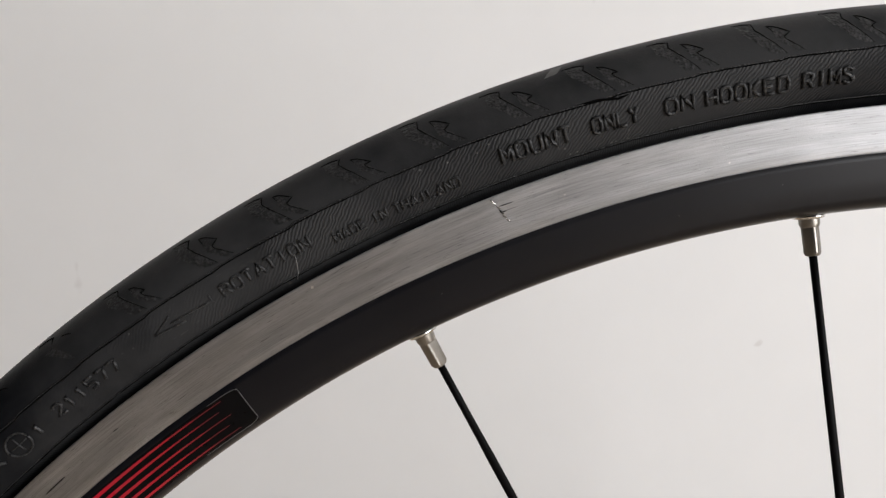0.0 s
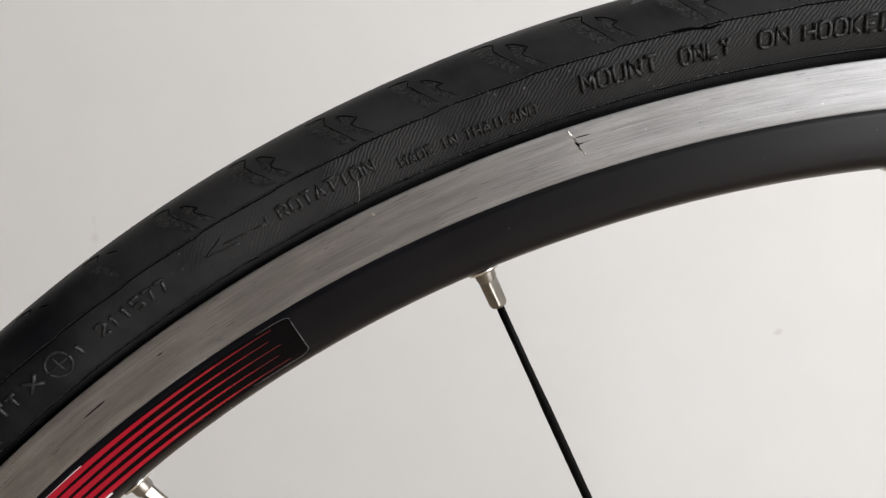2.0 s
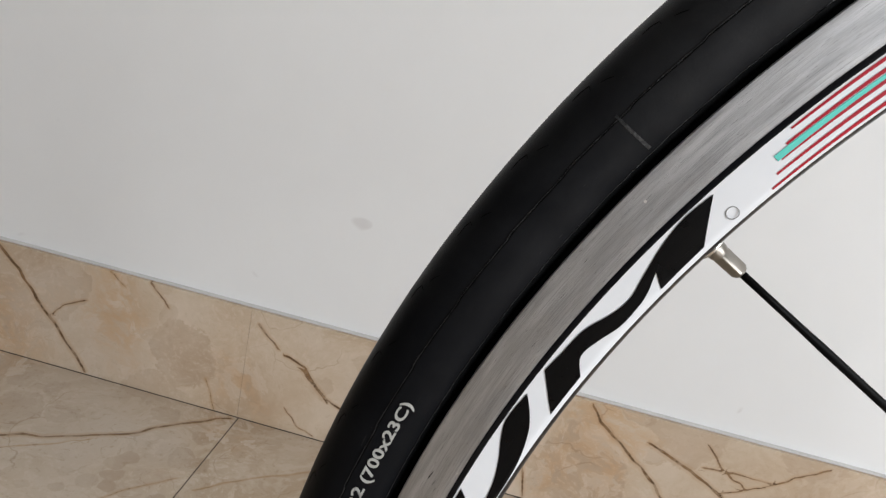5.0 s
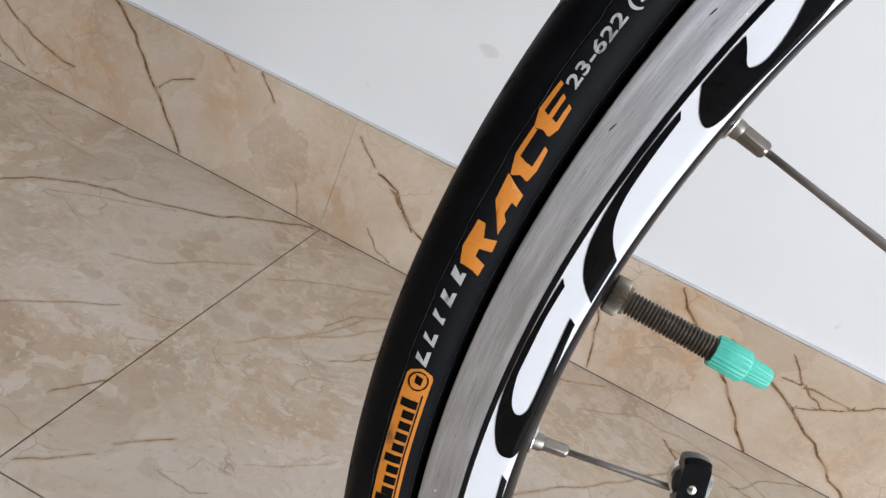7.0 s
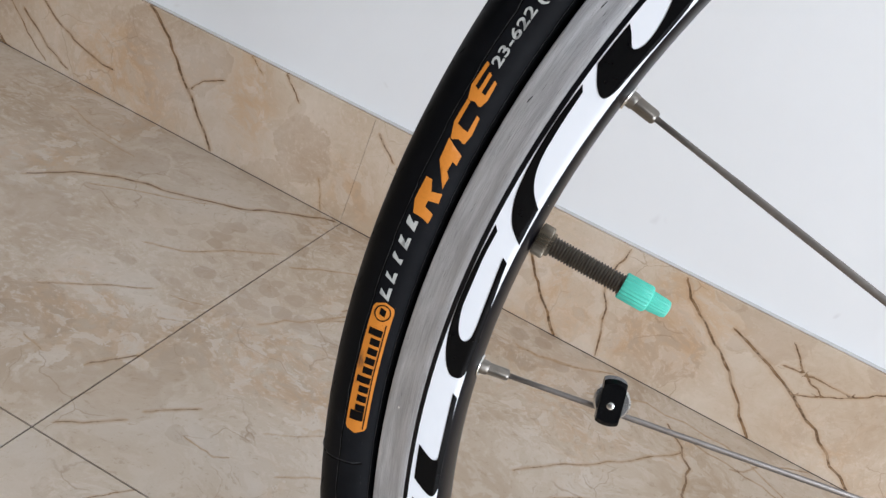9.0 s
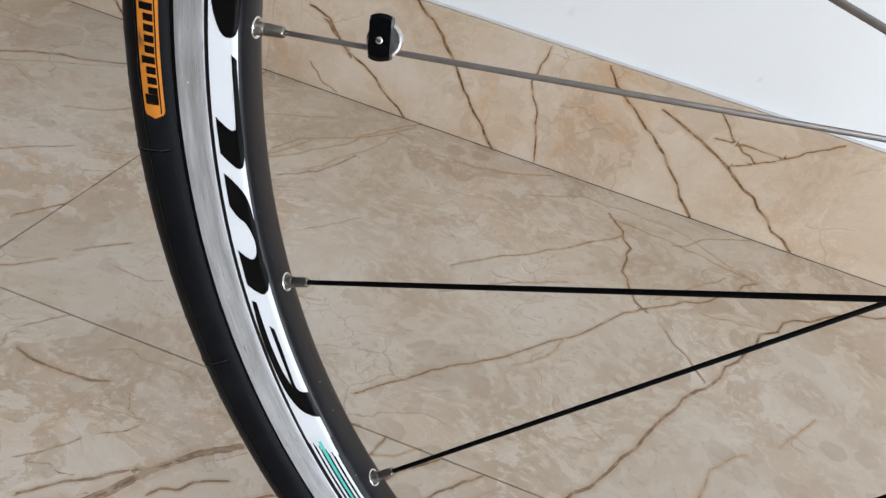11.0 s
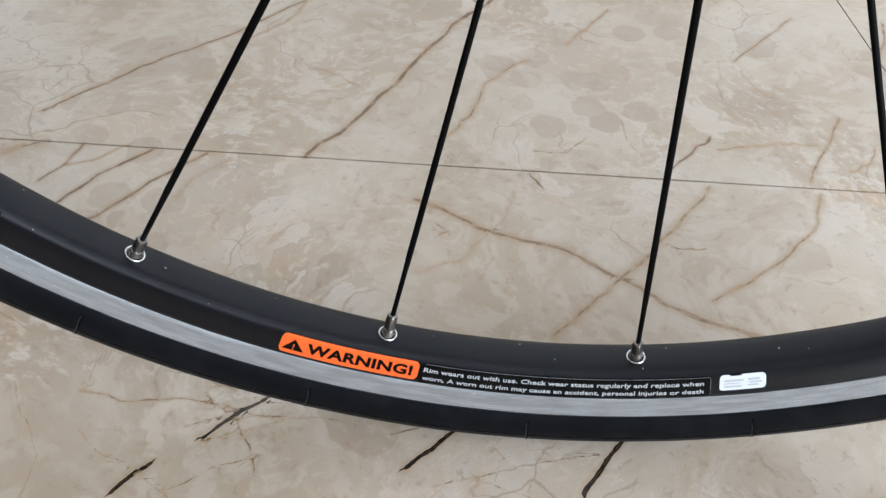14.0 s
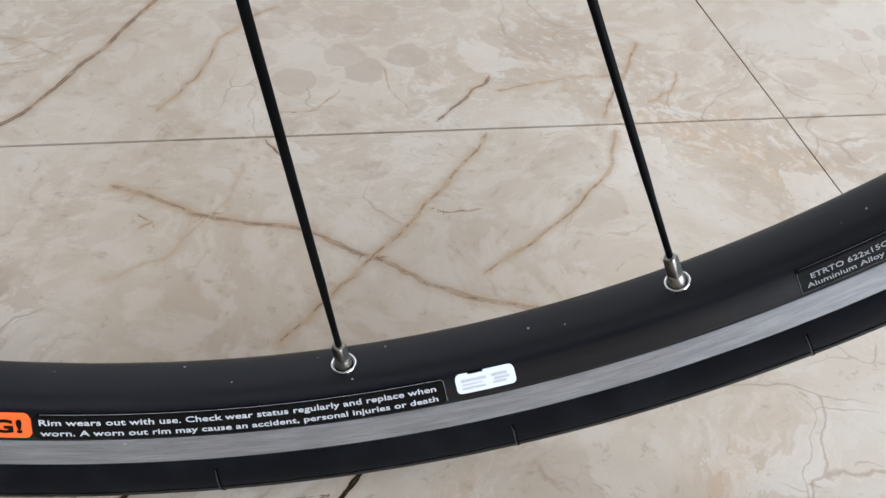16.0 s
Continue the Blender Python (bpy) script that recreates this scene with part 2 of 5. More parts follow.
def plaster(name, base):
    m, b = shader(name, base, 0.55, spec=0.3)
    k = Net(m)
    ob = k.mapped("Object", (1, 1, 1))
    big = k.noise(ob, 2.2, 4, 0.55)
    mid = k.noise(ob, 16, 5, 0.6)
    marks = k.step(k.noise(ob, 27, 2, 0.45, 0.4), 0.735, 0.80)
    fine = k.noise(ob, 420, 4, 0.6)
    tone = k.mix(k.math("ADD", k.math("MULTIPLY", big, 0.6), k.math("MULTIPLY", mid, 0.4)), tuple(c * 0.94 for c in base), tuple(min(1, c * 1.04) for c in base))
    k.link(k.mix(k.math("MULTIPLY", marks, 0.28), tone, (0.46, 0.42, 0.40)), b.inputs["Base Color"])
    k.link(k.bump(k.math("ADD", k.math("MULTIPLY", fine, 0.3), mid), 0.12, 0.0012), b.inputs["Normal"])
    return m


PLASTER = plaster("white_wall_paint", (0.82, 0.82, 0.815))
# dark grey for unseen walls, picked to dim what the metal reflects
PLASTER_DIM = plaster("dim_unseen_wall_paint", (0.155, 0.152, 0.152))


def marble(name, tint, rough=1.0):
    """Cream polished stone: lobed tan islands in a paler crackled ground. The mesh carries the distance to the nearest large vein."""
    m, b = shader(name, (0.6, 0.5, 0.4), 0.14, spec=0.48)
    k = Net(m)
    at = k.node("ShaderNodeAttribute")
    at.attribute_name = "stone"
    sep = k.node("ShaderNodeSeparateXYZ")
    k.link(at.outputs["Vector"], sep.inputs[0])
    tc = k.node("ShaderNodeTexCoord")
    p = tc.outputs["Object"]

    def pushed(source, scale, detail, amount):
        n = k.node("ShaderNodeTexNoise")
        n.inputs["Scale"].default_value = scale
        n.inputs["Detail"].default_value = detail
        k.link(p, n.inputs["Vector"])
        centred = k.node("ShaderNodeVectorMath", operation="SUBTRACT")
        k.link(n.outputs["Color"], centred.inputs[0])
        centred.inputs[1].default_value = (0.5, 0.5, 0.5)
        out = k.node("ShaderNodeVectorMath", operation="MULTIPLY_ADD")
        k.link(centred.outputs[0], out.inputs[0])
        out.inputs[1].default_value = (amount, amount, amount)
        k.link(source, out.inputs[2])
        return out.outputs[0]

    soft_p = pushed(p, 9, 3, 0.09)
    edge_p = pushed(soft_p, 110, 4, 0.006)
    cloud = k.noise(soft_p, 6.5, 7, 0.60)
    fine = k.noise(edge_p, 75, 7, 0.62)
    grit = k.noise(p, 520, 4, 0.7)
    ground = k.ramp(cloud, [(0.32, (0.530, 0.455, 0.360)), (0.45, (0.600, 0.535, 0.445)), (0.54, (0.665, 0.620, 0.545)), (0.66, (0.735, 0.710, 0.660))])
    ground = k.mix(k.math("MULTIPLY", k.step(fine, 0.47, 0.60), 0.38 * rough), ground, (0.760, 0.735, 0.690))
    # islands of two sizes, each of one tone with a clear lobed rim
    base = ground
    for scale, share, size, where, strong in ((8.5, 0.62, 0.50, 2.4, 0.62), (25.0, 0.60, 0.42, 3.7, 0.50)):
        v = k.node("ShaderNodeTexVoronoi")
        v.inputs["Scale"].default_value = scale
        k.link(edge_p, v.inputs["Vector"])
        c = k.node("ShaderNodeSeparateColor")
        k.link(v.outputs["Color"], c.inputs[0])
        reach = k.math("ADD", k.math("MULTIPLY", c.outputs[2], 0.24), size - 0.16)
        lobed = k.math("ADD", v.outputs["Distance"], k.math("MULTIPLY", k.math("SUBTRACT", fine, 0.5), 0.20))
        inside = k.math("SUBTRACT", 1.0, k.step(k.math("SUBTRACT", lobed, reach), -0.020, 0.012))
        inside = k.math("MULTIPLY", inside, k.math("LESS_THAN", c.outputs[0], share))
        zone = k.step(k.noise(p, where, 3, 0.5), 0.42, 0.50)
        inside = k.math("MULTIPLY", inside, zone)
        tone = k.mix(c.outputs[1], (0.475, 0.395, 0.310), (0.600, 0.540, 0.460))
        tone = k.mix(k.math("MULTIPLY", k.step(fine, 0.40, 0.66), 0.30), tone, (0.640, 0.585, 0.505))
        base = k.mix(k.math("MULTIPLY", inside, strong), base, tone)
    # chalky flakes with sharp rims
    flake = k.noise(edge_p, 34, 6, 0.58)
    chalk = k.math("MULTIPLY", k.step(flake, 0.545, 0.562), k.step(k.noise(p, 5.1, 3, 0.5), 0.46, 0.58))
    base = k.mix(k.math("MULTIPLY", chalk, 0.62 * rough), base, (0.815, 0.810, 0.785))
    ochre = k.math("MULTIPLY", k.step(k.noise(soft_p, 5.0, 6, 0.62), 0.50, 0.64), k.step(fine, 0.38, 0.58))
    base = k.mix(k.math("MULTIPLY", ochre, 0.60), base, (0.600, 0.435, 0.270))
    base = k.mix(k.math("MULTIPLY", k.step(k.noise(soft_p, 3.3, 4, 0.55), 0.52, 0.66), 0.46), base, (0.650, 0.640, 0.610))
    base = k.mix(k.math("MULTIPLY", k.step(grit, 0.52, 0.74), 0.13), base, (0.42, 0.34, 0.26))

    # crumbled pale and brown specks, in some regions only
    crumb = k.noise(edge_p, 150, 7, 0.72)
    broken = k.step(k.noise(p, 4.6, 4, 0.55), 0.44, 0.56)
    base = k.mix(k.math("MULTIPLY", k.math("MULTIPLY", k.step(crumb, 0.53, 0.60), broken), 0.46 * rough), base, (0.800, 0.775, 0.735))
    base = k.mix(k.math("MULTIPLY", k.math("SUBTRACT", 1.0, k.step(crumb, 0.36, 0.42)), 0.34 * rough), base, (0.400, 0.310, 0.225))
    # beds of rounded tan pebbles in a pale ground
    peb = k.node("ShaderNodeTexVoronoi")
    peb.inputs["Scale"].default_value = 36
    peb.inputs["Randomness"].default_value = 0.75
    k.link(pushed(p, 60, 3, 0.010), peb.inputs["Vector"])
    pc = k.node("ShaderNodeSeparateColor")
    k.link(peb.outputs["Color"], pc.inputs[0])
    disc = k.math("SUBTRACT", k.math("ADD", peb.outputs["Distance"], k.math("MULTIPLY", k.math("SUBTRACT", fine, 0.5), 0.10)), k.math("ADD", 0.38, k.math("MULTIPLY", pc.outputs[2], 0.16)))
    bed = k.math("MULTIPLY", k.step(k.noise(p, 4.1, 2, 0.5), 0.57, 0.64), 1.0 if rough > 0.8 else 0.0)
    for x, y in ((0.030, 0.240), (0.075, 0.290), (0.330, 0.245)):
        away = k.node("ShaderNodeVectorMath", operation="DISTANCE")
        k.link(p, away.inputs[0])
        away.inputs[1].default_value = (x, y, 0.0)
        bed = k.math("MAXIMUM", bed, k.math("SUBTRACT", 1.0, k.step(k.math("ADD", away.outputs["Value"], k.math("MULTIPLY", cloud, 0.06)), 0.07, 0.11)))
    base = k.mix(k.math("MULTIPLY", bed, 0.42), base, (0.690, 0.640, 0.565))
    disc = k.math("MULTIPLY", k.math("SUBTRACT", 1.0, k.step(disc, -0.03, 0.02)), k.math("MULTIPLY", bed, k.math("ADD", 0.24, k.math("MULTIPLY", pc.outputs[0], 0.34))))
    base = k.mix(disc, base, (0.500, 0.425, 0.345))
    # hair cracks
    crack = k.node("ShaderNodeTexVoronoi")
    crack.feature = "DISTANCE_TO_EDGE"
    crack.inputs["Scale"].default_value = 15
    k.link(edge_p, crack.inputs["Vector"])
    hair = k.math("SUBTRACT", 1.0, k.step(crack.outputs["Distance"], 0.0, 0.013))
    hair = k.math("MULTIPLY", hair, k.step(k.noise(p, 9, 3, 0.5), 0.52, 0.60))
    base = k.mix(k.math("MULTIPLY", hair, 0.42), base, (0.30, 0.21, 0.13))
    net = k.node("ShaderNodeTexVoronoi")
    net.feature = "DISTANCE_TO_EDGE"
    net.inputs["Scale"].default_value = 38
    k.link(edge_p, net.inputs["Vector"])
    web = k.math("SUBTRACT", 1.0, k.step(net.outputs["Distance"], 0.0, 0.020))
    web = k.math("MULTIPLY", web, k.math("MULTIPLY", k.step(k.noise(p, 7.5, 3, 0.5), 0.54, 0.62), k.step(k.noise(p, 60, 3, 0.6), 0.44, 0.52)))
    base = k.mix(k.math("MULTIPLY", web, 0.40 * rough), base, (0.36, 0.26, 0.17))
    # large veins: x = distance, y = half width, z = darkness
    ragged = k.math("MULTIPLY", k.math("SUBTRACT", k.noise(p, 240, 5, 0.7), 0.5), 0.0022)
    d = k.math("DIVIDE", k.math("ADD", k.math("ABSOLUTE", sep.outputs[0]), ragged), k.math("MULTIPLY", k.math("MAXIMUM", sep.outputs[1], 0.0002), k.math("ADD", 0.35, k.math("MULTIPLY", k.noise(p, 48, 3, 0.6), 1.25))))
    at2 = k.node("ShaderNodeAttribute")
    at2.attribute_name = "reach"
    far = k.node("ShaderNodeSeparateXYZ")
    k.link(at2.outputs["Vector"], far.inputs[0])
    close = k.math("SUBTRACT", 1.0, k.step(far.outputs[1], 1.1, 1.5))
    core = k.math("MULTIPLY", k.math("SUBTRACT", 1.0, k.step(d, 0.75, 1.15)), close)
    d2 = k.math("DIVIDE", far.outputs[0], k.math("MAXIMUM", sep.outputs[1], 0.0002))
    halo = k.math("MULTIPLY", k.math("SUBTRACT", 1.0, k.step(d2, 1.0, 4.0)), k.math("MULTIPLY", k.step(sep.outputs[2], 0.0, 0.5), 0.32))
    gaps = k.math("ADD", 0.50, k.math("MULTIPLY", k.step(k.noise(p, 70, 4, 0.6), 0.38, 0.56), 0.50))
    base = k.mix(halo, base, (0.49, 0.335, 0.185))
    gaps = k.math("MAXIMUM", gaps, k.step(sep.outputs[2], 1.0, 1.5))
    strong = k.math("MULTIPLY", k.math("MULTIPLY", core, gaps), k.math("MULTIPLY", k.step(sep.outputs[2], 0.0, 0.8), 0.98), True)
    bark = k.mix(k.math("MULTIPLY", k.step(d, 0.20, 0.80), k.step(k.noise(p, 60, 3, 0.6), 0.36, 0.52)), (0.290, 0.192, 0.106), (0.100, 0.063, 0.035))
    bark = k.mix(k.step(sep.outputs[2], 0.42, 0.56), (0.470, 0.340, 0.185), bark)
    base = k.mix(strong, base, k.mix(k.step(sep.outputs[2], 0.9, 1.5), bark, (0.012, 0.009, 0.007)))
    thin = k.math("MULTIPLY", k.math("SUBTRACT", 1.0, k.step(d, 0.12, 0.42)), k.step(k.noise(p, 85, 4, 0.65), 0.47, 0.54))
    base = k.mix(k.math("MULTIPLY", k.math("MULTIPLY", thin, close), k.math("MULTIPLY", k.step(sep.outputs[2], 0.15, 0.45), 0.62 if rough > 0.8 else 0.95)), base, (0.135, 0.092, 0.055) if rough > 0.8 else (0.070, 0.046, 0.028))
    base = k.mix(1.0, base, tint, "MULTIPLY")
    k.link(base, b.inputs["Base Color"])
    k.link(k.math("ADD", k.math("MULTIPLY", fine, 0.16), 0.10), b.inputs["Roughness"])
    k.link(k.bump(k.noise(p, 14, 2, 0.5), 0.03, 0.002), b.inputs["Normal"])
    return m


MARBLE = marble("cream_marble", (0.785, 0.705, 0.622))
MARBLE_WARM = marble("warm_cream_marble", (0.885, 0.775, 0.668), 0.45)
SEALANT = worn("grey_white_sealant", (0.60, 0.585, 0.57), 0.6, 0.0, 60, 0.15)
GROUT = worn("dark_grout", (0.045, 0.036, 0.029), 0.8, 0.0, 60, 0.3)

# ---- building blocks ----
def mesh_object(name, bm, material, parent=None, label="", smooth=True):
    me = bpy.data.meshes.new(name)
    bm.to_mesh(me)
    bm.free()
    if smooth:
        me.shade_smooth()
    me.materials.append(material)
    ob = new(name, me)
    if parent:
        ob.parent = parent
    if label:
        ob["label"] = label
    return ob


def part(name, bm, material, parent, label="", smooth=True):
    """One mesh object under a thing or under a part."""
    return mesh_object(name, bm, material, parent, label, smooth)


def sharp(ob, degrees=35):
    ob.data.set_sharp_from_angle(angle=radians(degrees))
    return ob


def around(a, r, y):
    """A point of the wheel: degrees round the axle, radius, place along the axle."""
    return Vector((r * math.cos(radians(a)), y, r * math.sin(radians(a))))


def revolve(profile, steps, closed=True, a0=0.0, a1=360.0):
    """Turn a profile of (radius, axle) points round the wheel's axle, with arc length and profile length as UV."""
    bm = bmesh.new()
    uv = bm.loops.layers.uv.new("UVMap")
    whole = abs(a1 - a0 - 360) < 1e-6
    rings = []
    for i in range(steps if whole else steps + 1):
        a = a0 + (a1 - a0) * i / steps
        rings.append([bm.verts.new(around(a, r, y)) for r, y in profile])
    n = len(profile)
    run = [0.0]
    for (r0, y0), (r1, y1) in zip(profile, profile[1:] + profile[:1]):
        run.append(run[-1] + math.hypot(r1 - r0, y1 - y0))
    arc = radians(a1 - a0) * 0.31 / steps
    for i in range(steps):
        p, q = rings[i], rings[(i + 1) % len(rings)]
        for j in range(n if closed else n - 1):
            k = (j + 1) % n
            f = bm.faces.new((p[j], p[k], q[k], q[j]))
            for loop, u, v in zip(f.loops, (i, i, i + 1, i + 1), (run[j], run[j + 1], run[j + 1], run[j])):
                loop[uv].uv = (u * arc, v)
    bmesh.ops.recalc_face_normals(bm, faces=bm.faces)
    return bm


def tube(points, radius, sides=8, flat=1.0, side=None, caps=True):
    """A tube along points; radius may be a list; flat squeezes it against the direction side."""
    bm = bmesh.new()
    pts = [Vector(p) for p in points]
    radii = radius if isinstance(radius, (list, tuple)) else [radius] * len(pts)
    flats = flat if isinstance(flat, (list, tuple)) else [flat] * len(pts)
    rings = []
    for i, p in enumerate(pts):
        d = (pts[min(i + 1, len(pts) - 1)] - pts[max(i - 1, 0)]).normalized()
        s = Vector(side) if side else d.orthogonal()
        u = (s - d * s.dot(d)).normalized()
        v = d.cross(u)
        rings.append([bm.verts.new(p + u * (radii[i] * flats[i] * math.cos(2 * math.pi * k / sides)) + v * (radii[i] * math.sin(2 * math.pi * k / sides))) for k in range(sides)])
    for p, q in zip(rings, rings[1:]):
        for k in range(sides):
            bm.faces.new((p[k], p[(k + 1) % sides], q[(k + 1) % sides], q[k]))
    if caps:
        bm.faces.new(list(reversed(rings[0])))
        bm.faces.new(rings[-1])
    bmesh.ops.recalc_face_normals(bm, faces=bm.faces)
    return bm


def lathe(start, direction, profile, sides=24, ribs=0.0):
    """A turned shape: profile of (distance along, radius) from start in a direction; ribs flutes every other side."""
    bm = bmesh.new()
    d = Vector(direction).normalized()
    u = d.orthogonal().normalized()
    v = d.cross(u)
    rings = []
    for along, r in profile:
        ring = []
        for k in range(sides):
            rr = r * (1 - ribs * (k % 2)) if ribs else r
            c = 2 * math.pi * k / sides
            ring.append(bm.verts.new(Vector(start) + d * along + (u * math.cos(c) + v * math.sin(c)) * rr))
        rings.append(ring)
    for p, q in zip(rings, rings[1:]):
        for k in range(sides):
            bm.faces.new((p[k], p[(k + 1) % sides], q[(k + 1) % sides], q[k]))
    bm.faces.new(list(reversed(rings[0])))
    bm.faces.new(rings[-1])
    bmesh.ops.recalc_face_normals(bm, faces=bm.faces)
    return bm


def flats(bm, start, direction, lo, hi, half):
    """Press four flats onto a turned shape between two distances along it."""
    d = Vector(direction).normalized()
    u = d.orthogonal().normalized()
    v = d.cross(u)
    for vert in bm.verts:
        w = vert.co - Vector(start)
        along = w.dot(d)
        if lo - 1e-6 <= along <= hi:
            vert.co = Vector(start) + d * along + u * max(-half, min(half, w.dot(u))) + v * max(-half, min(half, w.dot(v)))


def box(x0, x1, y0, y1, z0, z1, bevel=0.0):
    bm = bmesh.new()
    bmesh.ops.create_cube(bm, size=1)
    for v in bm.verts:
        v.co = Vector((x0 + (x1 - x0) * (v.co.x + 0.5), y0 + (y1 - y0) * (v.co.y + 0.5), z0 + (z1 - z0) * (v.co.z + 0.5)))
    if bevel:
        bmesh.ops.bevel(bm, geom=bm.edges[:], offset=bevel, segments=2, affect="EDGES", profile=0.5)
    return bm


# ---- floor, skirting, walls ----
def seg_distance(px, py, pts):
    """Distance to a broken line, with the sign of the side, and how far beyond its ends a point lies."""
    best, sign, over = np.full(px.shape, 9.0), np.ones(px.shape), np.zeros(px.shape)
    last = len(pts) - 2
    for k, ((ax, ay), (bx, by)) in enumerate(zip(pts, pts[1:])):
        dx, dy = bx - ax, by - ay
        length = math.hypot(dx, dy) + 1e-9
        raw = ((px - ax) * dx + (py - ay) * dy) / length ** 2
        t = np.clip(raw, 0, 1)
        d = np.hypot(px - ax - t * dx, py - ay - t * dy)
        near = d < best
        side = np.where(dx * (py - ay) - dy * (px - ax) >= 0, 1.0, -1.0)
        end = np.zeros(px.shape)
        if k == 0:
            end = np.maximum(end, -raw * length)
        if k == last:
            end = np.maximum(end, (raw - 1) * length)
        best, sign, over = np.where(near, d, best), np.where(near, side, sign), np.where(near, end, over)
    return best, sign, over


FLOOR_VEINS, SKIRT_VEINS = [], []


def roughened(pts):
    """Break the straight pieces of a vein into a wandering line."""
    out = [pts[0]]
    for (ax, ay), (bx, by) in zip(pts, pts[1:]):
        length = math.hypot(bx - ax, by - ay)
        for k in range(1, 4):
            w = k / 4
            s = random.gauss(0, 0.026) * length
            out.append((ax + (bx - ax) * w - (by - ay) / (length + 1e-9) * s, ay + (by - ay) * w + (bx - ax) / (length + 1e-9) * s))
        out.append((bx, by))
    return out


def vein(width, dark, *pts):
    FLOOR_VEINS.append((width * 1.2 / 2000, dark, roughened(pts)))


def skirt_vein(width, dark, *pts):
    SKIRT_VEINS.append((width * 1.25 / 2000, dark, roughened(pts)))


vein(2.2, 0.8, (-0.120, 0.162), (-0.092, 0.208), (-0.065, 0.269), (-0.046, 0.312), (-0.024, 0.342), (0.005, 0.403), (0.043, 0.475), (0.094, 0.519), (0.153, 0.554), (0.203, 0.620))
vein(2.0, 0.7, (-0.137, 0.566), (-0.108, 0.511), (-0.112, 0.464), (-0.095, 0.421), (-0.084, 0.412))
vein(1.6, 0.6, (-0.065, 0.393), (-0.029, 0.343))
vein(1.4, 0.45, (-0.481, 0.421), (-0.443, 0.470), (-0.415, 0.516), (-0.395, 0.575), (-0.365, 0.619))
vein(1.3, 0.4, (-0.311, 0.564), (-0.285, 0.562), (-0.220, 0.596))
vein(1.3, 0.55, (-0.444, 0.415), (-0.417, 0.444), (-0.398, 0.501))
vein(1.2, 0.5, (-0.471, 0.458), (-0.458, 0.495), (-0.417, 0.532), (-0.382, 0.579), (-0.369, 0.608))
vein(1.3, 0.45, (-0.308, 0.560), (-0.263, 0.571), (-0.206, 0.607))
vein(1.2, 0.4, (-0.225, 0.544), (-0.164, 0.585), (-0.076, 0.584), (0.020, 0.533))
vein(0.8, 0.9, (0.003, 0.159), (0.009, 0.150))
vein(0.7, 0.5, (-0.045, 0.115), (-0.039, 0.111), (-0.044, 0.108))
vein(5, 0.4, (-0.279, 0.148), (-0.260, 0.160))
vein(1.5, 2, (-0.109, 0.004), (-0.120, -0.005), (-0.131, -0.017))
vein(1.5, 2, (-0.028, 0.000), (-0.038, -0.012), (-0.050, -0.024))
vein(1.5, 2, (0.037, -0.004), (0.027, -0.018), (0.019, -0.030))
vein(1.5, 2, (-0.147, -0.029), (-0.153, -0.035), (-0.158, -0.042))
vein(0.7, 0.5, (-0.185, 0.001), (-0.161, -0.002), (-0.142, 0.001), (-0.118, -0.003))
vein(0.7, 0.5, (-0.133, 0.003), (-0.119, -0.008), (-0.107, -0.030))
vein(0.6, 0.5, (-0.138, -0.012), (-0.124, -0.006), (-0.100, -0.004))
vein(1.7, 0.55, (-0.273, 0.186), (-0.265, 0.196), (-0.242, 0.224), (-0.222, 0.248), (-0.195, 0.273), (-0.164, 0.311), (-0.134, 0.346), (-0.103, 0.398), (-0.071, 0.429), (-0.028, 0.466), (0.020, 0.530))
vein(1.2, 0.40, (-0.178, 0.276), (-0.157, 0.299), (-0.145, 0.333))
vein(1.4, 0.50, (-0.257, 0.374), (-0.227, 0.410), (-0.193, 0.442), (-0.154, 0.488), (-0.120, 0.528))
vein(1.2, 0.45, (-0.255, 0.332), (-0.217, 0.369), (-0.190, 0.391), (-0.158, 0.413))
vein(1.2, 0.50, (-0.135, 0.559), (-0.104, 0.556), (-0.062, 0.550), (-0.026, 0.541), (0.014, 0.532))
vein(1.0, 0.50, (-0.068, 0.546), (-0.027, 0.590), (0.016, 0.617))
vein(1.0, 0.45, (-0.077, 0.437), (-0.052, 0.469), (-0.012, 0.520))
vein(1.0, 0.40, (-0.035, 0.441), (0.002, 0.446), (0.028, 0.454))
vein(1.0, 0.35, (-0.407, 0.229), (-0.383, 0.249), (-0.370, 0.257), (-0.334, 0.266))
vein(0.9, 0.30, (-0.437, 0.261), (-0.415, 0.277), (-0.385, 0.310))
vein(1.0, 0.40, (-0.425, 0.436), (-0.410, 0.484), (-0.390, 0.528), (-0.380, 0.572))
vein(0.9, 0.35, (-0.385, 0.349), (-0.364, 0.375), (-0.351, 0.396))
vein(1.8, 0.40, (-0.046, 0.185), (-0.031, 0.210), (-0.023, 0.245), (0.005, 0.275))
vein(1.5, 0.45, (0.030, 0.297), (0.049, 0.327), (0.062, 0.347))
vein(1.5, 0.50, (0.139, 0.290), (0.163, 0.319), (0.192, 0.353))
vein(1.3, 0.60, (0.080, 0.172), (0.091, 0.184), (0.109, 0.206))
vein(1.6, 0.35, (0.112, 0.194), (0.132, 0.200), (0.153, 0.204), (0.172, 0.205))
vein(1.4, 0.50, (0.158, 0.171), (0.167, 0.189), (0.179, 0.208), (0.192, 0.234))
vein(1.8, 0.50, (0.258, 0.357), (0.252, 0.333), (0.241, 0.311))
vein(1.1, 0.45, (0.184, 0.182), (0.199, 0.192), (0.205, 0.206))
vein(1.0, 0.30, (-0.128, 0.248), (-0.112, 0.243), (-0.096, 0.229))
